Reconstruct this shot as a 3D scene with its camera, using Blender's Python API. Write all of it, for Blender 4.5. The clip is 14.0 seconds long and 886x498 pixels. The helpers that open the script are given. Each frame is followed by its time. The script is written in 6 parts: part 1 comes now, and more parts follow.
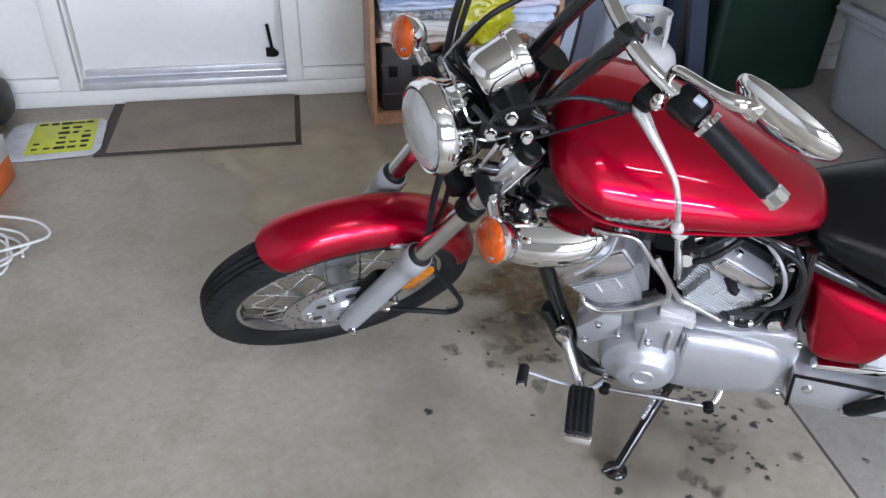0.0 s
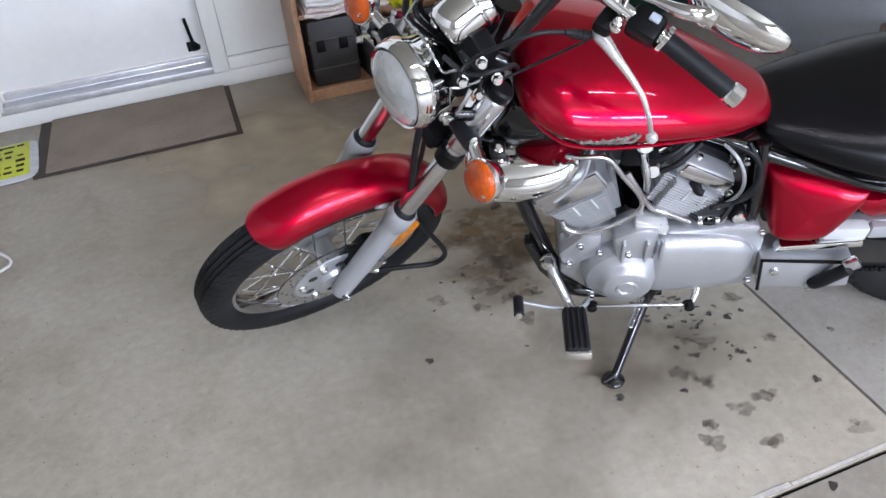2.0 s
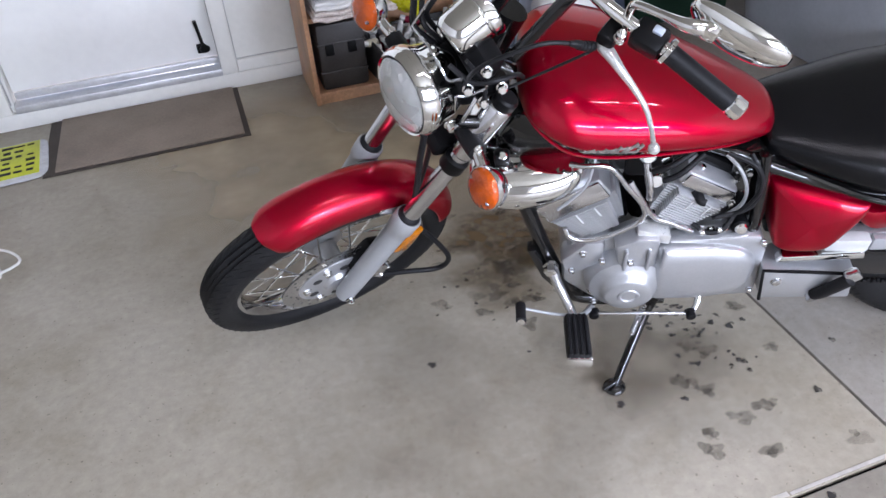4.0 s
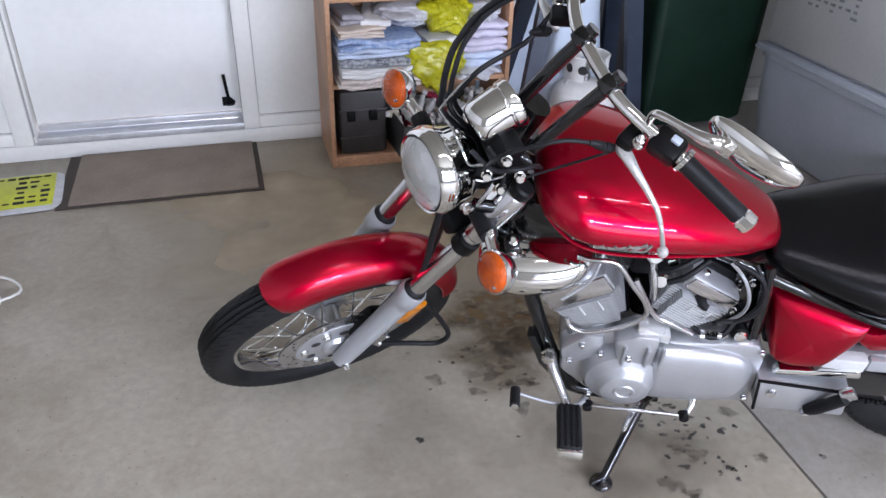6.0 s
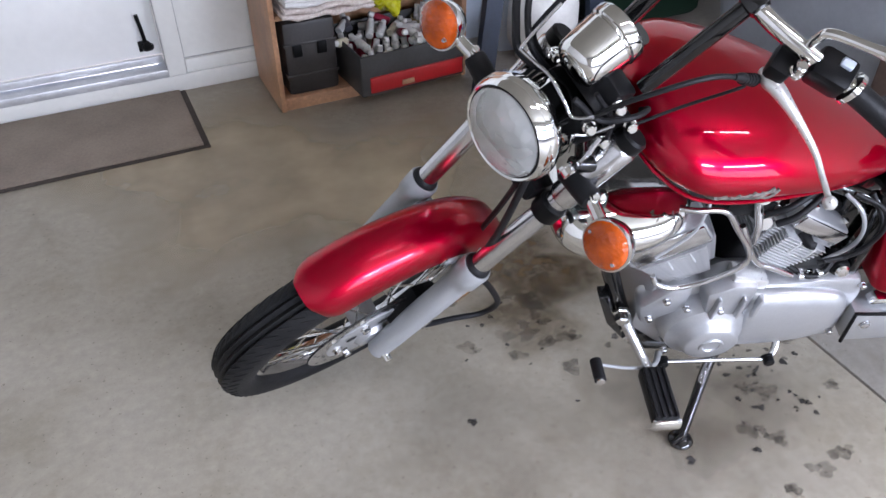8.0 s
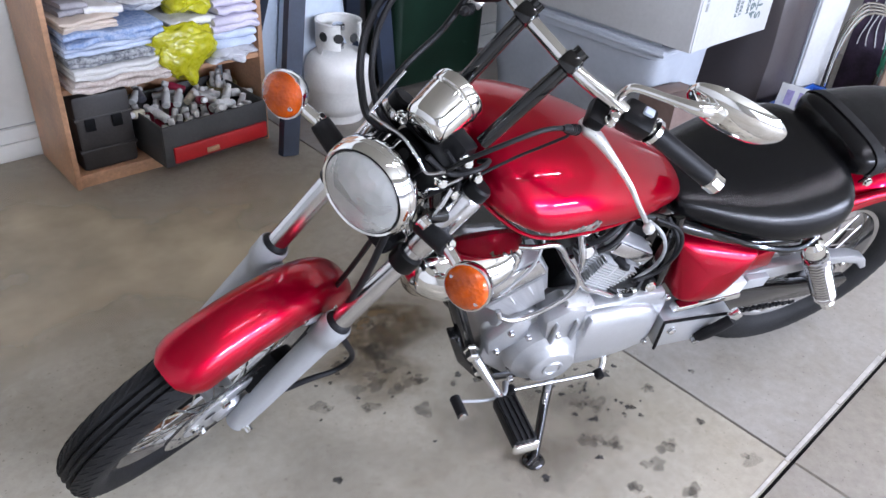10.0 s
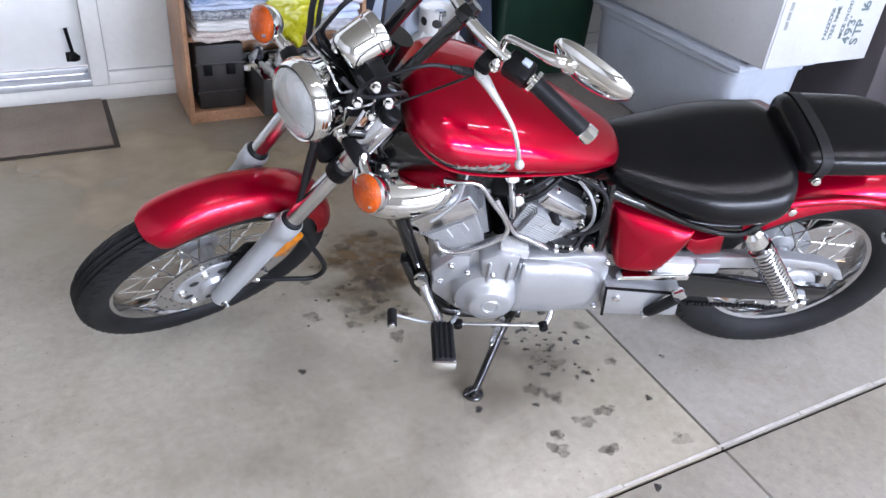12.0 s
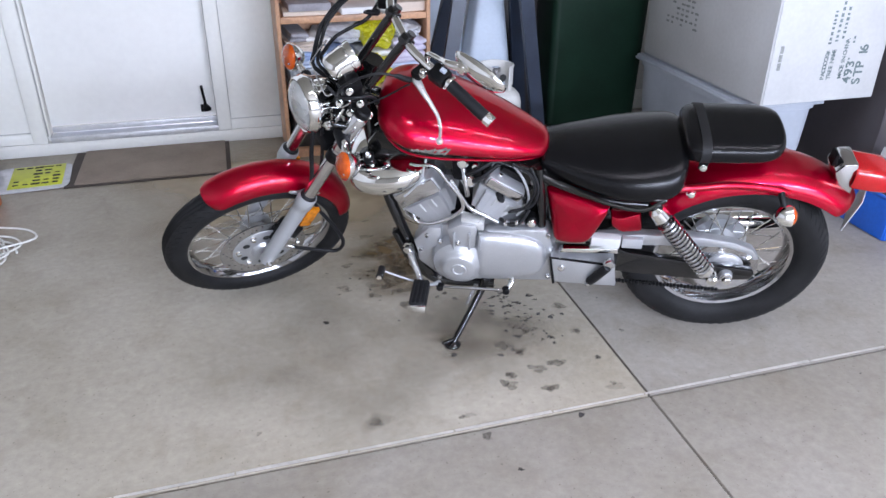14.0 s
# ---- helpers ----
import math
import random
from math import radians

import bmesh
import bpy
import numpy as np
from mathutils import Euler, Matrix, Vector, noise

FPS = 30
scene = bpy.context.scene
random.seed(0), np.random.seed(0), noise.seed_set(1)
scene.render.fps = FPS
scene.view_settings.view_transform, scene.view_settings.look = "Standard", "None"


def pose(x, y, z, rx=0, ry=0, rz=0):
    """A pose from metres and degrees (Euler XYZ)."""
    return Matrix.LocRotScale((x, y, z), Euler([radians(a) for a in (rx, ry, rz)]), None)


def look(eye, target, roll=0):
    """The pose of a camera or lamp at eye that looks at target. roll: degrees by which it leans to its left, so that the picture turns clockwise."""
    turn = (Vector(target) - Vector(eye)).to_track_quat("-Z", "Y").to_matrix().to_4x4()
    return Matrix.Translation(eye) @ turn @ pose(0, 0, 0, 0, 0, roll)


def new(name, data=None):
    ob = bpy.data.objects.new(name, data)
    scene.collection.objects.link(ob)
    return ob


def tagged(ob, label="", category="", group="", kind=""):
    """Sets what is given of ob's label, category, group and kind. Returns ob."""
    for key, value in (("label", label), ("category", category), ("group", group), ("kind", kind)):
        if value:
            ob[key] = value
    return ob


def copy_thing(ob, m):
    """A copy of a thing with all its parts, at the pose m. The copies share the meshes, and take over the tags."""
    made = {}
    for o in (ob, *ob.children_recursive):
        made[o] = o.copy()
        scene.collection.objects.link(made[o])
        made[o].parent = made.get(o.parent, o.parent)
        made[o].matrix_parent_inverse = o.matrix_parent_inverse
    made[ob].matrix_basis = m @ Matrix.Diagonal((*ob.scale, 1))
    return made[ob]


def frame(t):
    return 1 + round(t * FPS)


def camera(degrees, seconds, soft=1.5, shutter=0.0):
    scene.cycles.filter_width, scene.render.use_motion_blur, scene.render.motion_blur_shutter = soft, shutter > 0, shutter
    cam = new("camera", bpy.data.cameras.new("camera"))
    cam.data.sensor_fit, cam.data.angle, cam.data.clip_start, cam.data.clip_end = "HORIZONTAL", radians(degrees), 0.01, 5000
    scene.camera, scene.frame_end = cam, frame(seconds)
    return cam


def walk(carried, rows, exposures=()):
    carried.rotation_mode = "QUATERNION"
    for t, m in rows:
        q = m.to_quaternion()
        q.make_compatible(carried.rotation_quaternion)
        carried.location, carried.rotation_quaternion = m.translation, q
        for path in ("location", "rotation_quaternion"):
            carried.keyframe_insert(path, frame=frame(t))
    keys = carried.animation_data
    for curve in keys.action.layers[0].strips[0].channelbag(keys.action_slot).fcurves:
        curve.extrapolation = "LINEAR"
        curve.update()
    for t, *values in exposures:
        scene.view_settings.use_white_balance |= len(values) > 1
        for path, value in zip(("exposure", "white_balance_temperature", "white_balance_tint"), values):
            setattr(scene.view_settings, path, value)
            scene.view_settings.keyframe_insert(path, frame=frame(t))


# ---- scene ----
cam = camera(60.7, 14.0)

PATH = [
    (0, (-1.062, -0.6, 1.321), (-0.757, 1.015, 0.181), 1.4),
    (0.5, (-1.16, -0.67, 1.348), (-0.646, 0.916, 0.243), 1.4),
    (1, (-1.214, -0.672, 1.347), (-0.689, 0.922, 0.258), 2.3),
    (1.5, (-1.203, -0.655, 1.349), (-0.771, 0.941, 0.224), -4.0),
    (2, (-1.181, -0.652, 1.335), (-0.722, 0.873, 0.125), -5.0),
    (2.2, (-1.181, -0.656, 1.333), (-0.78, 0.868, 0.102), -6.5),
    (4.3, (-1.178, -0.663, 1.357), (-0.731, 0.882, 0.167), -4.3),
    (4.5, (-1.186, -0.665, 1.367), (-0.764, 0.932, 0.239), -5.3),
    (5, (-1.197, -0.665, 1.366), (-0.826, 0.941, 0.232), -3.5),
    (5.5, (-1.196, -0.667, 1.369), (-0.801, 0.942, 0.248), -1.7),
    (6, (-1.196, -0.661, 1.372), (-0.71, 0.967, 0.318), 1.8),
    (6.5, (-1.208, -0.656, 1.359), (-0.698, 0.952, 0.285), 2.5),
    (7, (-1.241, -0.656, 1.344), (-0.657, 0.909, 0.244), 3.1),
    (7.5, (-1.313, -0.481, 1.311), (-0.665, 1.013, 0.151), 2.5),
    (8, (-1.368, -0.307, 1.311), (-0.693, 1.111, 0.072), -0.1),
    (8.5, (-1.46, -0.296, 1.346), (-0.504, 0.946, 0.104), -3.0),
    (9, (-1.509, -0.289, 1.364), (-0.335, 0.88, 0.244), 0.8),
    (9.2, (-1.509, -0.277, 1.359), (-0.297, 0.883, 0.271), 2.4),
    (11.3, (-1.339, -0.435, 1.33), (-0.349, 0.846, 0.155), 8.4),
    (11.5, (-1.311, -0.496, 1.333), (-0.387, 0.84, 0.167), 7.7),
    (12, (-1.266, -0.778, 1.35), (-0.45, 0.679, 0.25), 5.7),
    (12.5, (-1.192, -0.988, 1.38), (-0.423, 0.497, 0.283), 2.8),
    (13, (-1.116, -1.259, 1.369), (-0.463, 0.398, 0.46), 4.6),
    (13.5, (-1.09, -1.429, 1.382), (-0.54, 0.225, 0.402), 2.0),
    (14, (-1.061, -1.516, 1.404), (-0.579, 0.183, 0.466), 0.6),
]
EXPOSURE = [(0, 0.04, 6280, 22), (2.2, 0.12, 6280, 22), (4.3, 0.13, 6290, 25), (6.5, 0.07, 6290, 25), (7.5, 0.09, 6290, 25), (8.0, 0.2, 6290, 25), (9.0, 0.44, 6200, 24), (11.5, 0.42, 6200, 24), (12.5, 0.4, 6200, 24), (13, 0.24, 6200, 25), (13.5, 0.24, 6200, 25), (14, 0.13, 6200, 24)]
walk(cam, [(t, look(eye, target, roll)) for t, eye, target, roll in PATH], EXPOSURE)

# ---- light ----
world = bpy.data.worlds.new("world")
scene.world = world
world.use_nodes = True
wn = world.node_tree.nodes
sky = wn.new("ShaderNodeTexSky")
sky.sky_type, sky.sun_disc = "NISHITA", False
sky.sun_elevation, sky.sun_rotation = radians(42), radians(200)
wn["Background"].inputs[1].default_value = 0.15
world.node_tree.links.new(sky.outputs[0], wn["Background"].inputs[0])
sun = new("sun", bpy.data.lights.new("sun", "SUN"))
sun.data.energy, sun.data.angle, sun.data.color = 5.0, radians(0.5), (1, 0.95, 0.88)
sun.matrix_world = look((0, 0, 0), (-0.25, -0.68, -0.66))
for x in (-0.72, 1.52):
    door_light = new("opening_light", bpy.data.lights.new("opening_light", "AREA"))
    door_light.data.shape, door_light.data.size, door_light.data.size_y = "RECTANGLE", 1.85, 0.10
    door_light.data.energy, door_light.data.color = 135, (0.77, 0.90, 1.0)
    door_light.matrix_world = look((x, -3.45, 1.86), (x * 0.7 - 0.9, 2.4, 1.35))
low_light = new("opening_light", bpy.data.lights.new("opening_light", "AREA"))
low_light.data.shape, low_light.data.size, low_light.data.size_y = "RECTANGLE", 4.3, 0.9
low_light.data.energy, low_light.data.color = 62, (0.74, 0.87, 1.0)
low_light.matrix_world = look((0.4, -3.46, 0.85), (0.3, 2.4, 0.95))


# ---- materials ----
def material(name, color, rough=0.5, metal=0.0, coat=0.0, vary=0.08, scale=8.0, fine=60.0, bump=0.0, bump_scale=80.0,
             rough_vary=0.08, transmission=0.0, spec=0.5, second=None, emission=0.0, tint=None):
    """A node material with stains at one scale and grain at another, and a fine relief."""
    m = bpy.data.materials.new(name)
    m.use_nodes = True
    n, l = m.node_tree.nodes, m.node_tree.links
    b = n["Principled BSDF"]
    co = n.new("ShaderNodeTexCoord")

    def noisy(s, detail):
        t = n.new("ShaderNodeTexNoise")
        t.inputs["Scale"].default_value, t.inputs["Detail"].default_value = s, detail
        l.new(co.outputs["Object"], t.inputs["Vector"])
        return t

    big, small = noisy(scale, 4), noisy(fine, 3)
    mix = n.new("ShaderNodeMath")
    mix.operation = "MULTIPLY_ADD"
    l.new(big.outputs[0], mix.inputs[0])
    mix.inputs[1].default_value = 0.65
    part2 = n.new("ShaderNodeMath")
    part2.operation = "MULTIPLY"
    l.new(small.outputs[0], part2.inputs[0])
    part2.inputs[1].default_value = 0.35
    l.new(part2.outputs[0], mix.inputs[2])
    ramp = n.new("ShaderNodeValToRGB")
    lo = second or tuple(c * (1 - 2.2 * vary) for c in color)
    hi = color if second else tuple(min(1, c * (1 + 2.2 * vary)) for c in color)
    ramp.color_ramp.elements[0].position, ramp.color_ramp.elements[1].position = 0.32, 0.68
    ramp.color_ramp.elements[0].color, ramp.color_ramp.elements[1].color = (*lo, 1), (*hi, 1)
    l.new(mix.outputs[0], ramp.inputs[0])
    l.new(ramp.outputs[0], b.inputs["Base Color"])
    rr = n.new("ShaderNodeMapRange")
    rr.inputs[3].default_value, rr.inputs[4].default_value = max(0.01, rough - rough_vary), min(1, rough + rough_vary)
    l.new(small.outputs[0], rr.inputs[0])
    l.new(rr.outputs[0], b.inputs["Roughness"])
    b.inputs["Metallic"].default_value = metal
    b.inputs["Coat Weight"].default_value, b.inputs["Coat Roughness"].default_value = coat, 0.03
    b.inputs["Transmission Weight"].default_value = transmission
    b.inputs["Specular IOR Level"].default_value = spec
    if tint:
        b.inputs["Specular Tint"].default_value = (*tint, 1)
    if emission:
        b.inputs["Emission Color"].default_value = (*color, 1)
        b.inputs["Emission Strength"].default_value = emission
    if bump:
        t = noisy(bump_scale, 5)
        bp = n.new("ShaderNodeBump")
        bp.inputs["Strength"].default_value, bp.inputs["Distance"].default_value = bump, 0.004
        l.new(t.outputs[0], bp.inputs["Height"])
        l.new(bp.outputs[0], b.inputs["Normal"])
    return m


def lens_glass(name, color, clear, cells, relief):
    """Moulded lens plastic or glass: small facets, part clear, part body colour."""
    m = bpy.data.materials.new(name)
    m.use_nodes = True
    n, l = m.node_tree.nodes, m.node_tree.links
    b = n["Principled BSDF"]
    co = n.new("ShaderNodeTexCoord")
    v = n.new("ShaderNodeTexVoronoi")
    v.inputs["Scale"].default_value = cells
    l.new(co.outputs["Object"], v.inputs["Vector"])
    t = n.new("ShaderNodeTexNoise")
    t.inputs["Scale"].default_value = cells * 0.22
    l.new(co.outputs["Object"], t.inputs["Vector"])
    r = n.new("ShaderNodeValToRGB")
    r.color_ramp.elements[0].position, r.color_ramp.elements[1].position = 0.34, 0.66
    r.color_ramp.elements[0].color = (*(c * (0.72 if clear > 0.5 else 0.55) for c in color), 1)
    r.color_ramp.elements[1].color = (*color, 1)
    l.new(t.outputs[0], r.inputs[0])
    l.new(r.outputs[0], b.inputs["Base Color"])
    b.inputs["Roughness"].default_value, b.inputs["Transmission Weight"].default_value = 0.06, clear
    b.inputs["Coat Weight"].default_value, b.inputs["Coat Roughness"].default_value = 0.3, 0.02
    bp = n.new("ShaderNodeBump")
    bp.inputs["Strength"].default_value, bp.inputs["Distance"].default_value = relief, 0.002
    l.new(v.outputs["Distance"], bp.inputs["Height"])
    l.new(bp.outputs[0], b.inputs["Normal"])
    return m


RED = material("candy_red_paint", (0.40, 0.0009, 0.0190), 0.33, 0.82, 0.80, 0.010, 3, 900, rough_vary=0.01, spec=0.03, tint=(0.5, 0.01, 0.045))
RED.node_tree.nodes["Principled BSDF"].inputs["Coat IOR"].default_value = 1.40
RED.node_tree.nodes["Principled BSDF"].inputs["Coat Roughness"].default_value = 0.012
CHROME = material("chrome", (0.82, 0.82, 0.8), 0.05, 1.0, 0, 0.02, 6, 50, rough_vary=0.03)
RIM = material("rim_chrome", (0.50, 0.50, 0.51), 0.10, 1.0, 0, 0.05, 8, 60, rough_vary=0.04)
STEEL = material("polished_steel", (0.62, 0.62, 0.63), 0.2, 1.0, 0, 0.05, 10, 120)
ALU = material("painted_aluminium", (0.46, 0.47, 0.485), 0.34, 0.7, 0.2, 0.04, 9, 200, 0.05, 300)
LEVER = material("satin_alloy", (0.70, 0.70, 0.68), 0.30, 0.7, 0.2, 0.02, 9, 200)
FIN = material("cast_fins", (0.72, 0.72, 0.73), 0.36, 0.55, 0, 0.08, 14, 150, 0.1, 200)
SLIDER = material("grey_fork_paint", (0.36, 0.37, 0.38), 0.4, 0.3, 0.3, 0.03, 8, 200)
BLACK = material("gloss_black_paint", (0.004, 0.004, 0.004), 0.12, 0, 0.2, 0.1, 10, 100)
SATIN = material("satin_black", (0.0045, 0.0045, 0.005), 0.42, 0, 0, 0.1, 10, 150, spec=0.14)
RUBBER = material("rubber", (0.009, 0.009, 0.010), 0.5, 0, 0, 0.15, 12, 160, 0.15, 250, spec=0.2)
TYRE = material("tyre_rubber", (0.0105, 0.0105, 0.011), 0.62, 0, 0, 0.22, 9, 140, 0.25, 260, spec=0.22)
VINYL = material("black_vinyl", (0.004, 0.004, 0.0045), 0.22, 0, 0, 0.1, 10, 300, 0.08, 700, rough_vary=0.04, spec=0.22)
AMBER = lens_glass("amber_lens", (0.64, 0.092, 0.0006), 0.16, 150, 0.7)
REFLECTOR = lens_glass("amber_reflector", (0.62, 0.19, 0.001), 0.10, 300, 0.3)
REDLENS = material("red_lens", (0.36, 0.004, 0.006), 0.1, 0, 0.6, 0.06, 20, 100)
GLASS = lens_glass("headlight_glass", (0.97, 0.98, 0.96), 0.70, 65, 0.8)
BOWL = material("reflector_bowl", (0.88, 0.88, 0.85), 0.34, 0.7, 0, 0.05, 30, 160, 0.5, 60)
WHITE = material("white_wall_paint", (0.77, 0.77, 0.735), 0.5, 0, 0, 0.025, 2, 40, 0.06, 90)
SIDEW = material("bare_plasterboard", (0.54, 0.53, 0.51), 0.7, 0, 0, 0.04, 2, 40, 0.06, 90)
DOORW = material("white_door_paint", (0.82, 0.82, 0.80), 0.38, 0, 0, 0.02, 1.5, 30, 0.03, 60)
WOOD = material("shelf_laminate", (0.46, 0.255, 0.145), 0.42, 0, 0, 0.16, 5, 80, 0.05, 60)
CEIL = material("ceiling_boards", (0.27, 0.25, 0.21), 0.7, 0, 0, 0.02, 2, 30)
GREEN = material("dark_green_plastic", (0.005, 0.017, 0.010), 0.42, 0, 0, 0.15, 5, 90, 0.08, 150, spec=0.2)
BIN = material("grey_bin_plastic", (0.38, 0.41, 0.455), 0.35, 0, 0, 0.04, 4, 50, 0.03, 80)
CARTON = material("white_carton", (0.48, 0.485, 0.48), 0.6, 0, 0, 0.04, 4, 60, 0.05, 70)
NAVY = material("navy_painted_steel", (0.020, 0.029, 0.050), 0.4, 0.0, 0, 0.12, 8, 100)
PALE = material("pale_blue_plastic", (0.50, 0.57, 0.66), 0.4, 0, 0, 0.04, 4, 60)
TANKW = material("white_gas_bottle", (0.74, 0.73, 0.70), 0.4, 0, 0.2, 0.05, 7, 90, 0.05, 70)


# ---- mesh helpers ----
def part(name, bm, mat, parent=None, label="", m=None, smooth=True):
    """Links a bmesh as one mesh object under a thing or a part."""
    me = bpy.data.meshes.new(name)
    bmesh.ops.recalc_face_normals(bm, faces=bm.faces[:])
    bm.to_mesh(me)
    bm.free()
    if smooth:
        me.shade_smooth()
        me.set_sharp_from_angle(angle=radians(38))
    me.materials.append(mat)
    ob = new(name, me)
    if parent:
        ob.parent = parent
    if m is not None:
        ob.matrix_local = m
    if label:
        ob["label"] = label
    return ob


def share(name, me, parent, m):
    """One more object on a mesh that exists."""
    ob = new(name, me)
    ob.parent = parent
    ob.matrix_local = m
    return ob


def empty(name, m, label, category, group=""):
    ob = new(name)
    ob.empty_display_size = 0.05
    ob.matrix_world = m
    return tagged(ob, label, category, group)


def spline(pts, steps):
    """Points on a smooth curve through pts (rows of any width)."""
    p = np.array(pts, float)
    if len(p) < 3 or steps < 2:
        return p
    e = np.vstack([2 * p[0] - p[1], p, 2 * p[-1] - p[-2]])
    out = []
    for i in range(len(p) - 1):
        a, b, c, d = e[i:i + 4]
        for s in np.linspace(0, 1, steps, endpoint=False):
            out.append(0.5 * (2 * b + (c - a) * s + (2 * a - 5 * b + 4 * c - d) * s * s + (3 * b - a - 3 * c + d) * s ** 3))
    out.append(p[-1])
    return np.array(out)


def loft(rings, caps=True, bm=None, loop=False):
    bm = bm or bmesh.new()
    vs = [[bm.verts.new(p) for p in r] for r in rings]
    n = len(vs[0])
    pairs = list(zip(vs, vs[1:])) + ([(vs[-1], vs[0])] if loop else [])
    for a, b in pairs:
        for i in range(n):
            bm.faces.new((a[i], a[(i + 1) % n], b[(i + 1) % n], b[i]))
    if caps and not loop:
        bm.faces.new(vs[0][::-1])
        bm.faces.new(vs[-1])
    return bm


def tube(pts, r, n=10, steps=6, bm=None, loop=False):
    """A round rod or hose through pts; r a number or one for each point."""
    rad = np.full(len(pts), r) if np.isscalar(r) else np.array(r, float)
    q = spline(np.column_stack([np.array(pts, float), rad]), steps)
    c, rr = q[:, :3], q[:, 3]
    tan = np.gradient(c, axis=0)
    up = Vector((0.13, 0.27, 0.95))
    rings = []
    side = None
    for p, t, k in zip(c, tan, rr):
        t = Vector(t).normalized()
        side = (t.cross(up) if side is None else side - t * side.dot(t)).normalized()
        o = t.cross(side)
        rings.append([Vector(p) + (side * math.cos(a) + o * math.sin(a)) * float(k) for a in np.linspace(0, 2 * math.pi, n, endpoint=False)])
    return loft(rings, True, bm, loop)


def rod(a, b, r, n=14, bm=None, r2=None):
    return tube([a, b], [r, r if r2 is None else r2], n, 1, bm)


def frame_of(axis):
    z = Vector(axis).normalized()
    x = (Vector((1, 0, 0)) if abs(z.x) < 0.8 else Vector((0, 0, 1)))
    x = (x - z * x.dot(z)).normalized()
    return x, z.cross(x), z


def lathe(profile, at, axis, n=40, bm=None, caps=True, loop=False):
    """Turns rows of (way along the axis, radius) round an axis through at."""
    x, y, z = frame_of(axis)
    at = Vector(at)
    rings = [[at + z * h + (x * math.cos(a) + y * math.sin(a)) * max(r, 1e-4) for a in np.linspace(0, 2 * math.pi, n, endpoint=False)] for h, r in profile]
    return loft(rings, caps, bm, loop)


def block(size, at=(0, 0, 0), turn=(0, 0, 0), bevel=0.004, bm=None, seg=2):
    own = bmesh.new()
    bmesh.ops.create_cube(own, size=1, matrix=pose(*at, *turn) @ Matrix.Diagonal((*size, 1)))
    if bevel:
        bmesh.ops.bevel(own, geom=own.edges[:], offset=min(bevel, min(size) * 0.45), segments=seg, profile=0.5, affect="EDGES", clamp_overlap=True)
    return merge(bm, own) if bm else own


def span(lo, hi, bevel=0.003, bm=None):
    """A block from one corner to the other."""
    lo, hi = Vector(lo), Vector(hi)
    return block(hi - lo, (lo + hi) / 2, (0, 0, 0), bevel, bm)


def merge(bm, other):
    me = bpy.data.meshes.new("joined")
    other.to_mesh(me)
    other.free()
    bm.from_mesh(me)
    bpy.data.meshes.remove(me)
    return bm


def prism(outline, lo, hi, bevel=0.006, bm=None):
    """An outline of (x, z) pushed from y = lo to y = hi, with rounded edges."""
    own = bmesh.new()
    vs = [own.verts.new((x, lo, z)) for x, z in outline]
    f = own.faces.new(vs)
    r = bmesh.ops.extrude_face_region(own, geom=[f])
    bmesh.ops.translate(own, verts=[v for v in r["geom"] if isinstance(v, bmesh.types.BMVert)], vec=(0, hi - lo, 0))
    if bevel:
        bmesh.ops.bevel(own, geom=own.edges[:], offset=bevel, segments=2, profile=0.5, affect="EDGES", clamp_overlap=True)
    return merge(bm, own) if bm else own


def hull(keys, steps=6, n=36):
    """A soft body along x. keys: x, z of the middle, half width, height above, depth below, squareness."""
    rings = []
    for x, cz, w, up, down, e in spline(keys, steps):
        ring = []
        for a in np.linspace(0, 2 * math.pi, n, endpoint=False):
            c, s = math.cos(a), math.sin(a)
            ring.append((x, w * math.copysign(abs(c) ** (2 / e), c), cz + (up if s > 0 else down) * math.copysign(abs(s) ** (2 / e), s)))
        rings.append(ring)
    return loft(rings)


# ---- garage ----
WALL_Y = 2.51
floor = tagged(new("floor"), "light grey concrete garage floor with saw-cut joints", "floor", kind="structure")


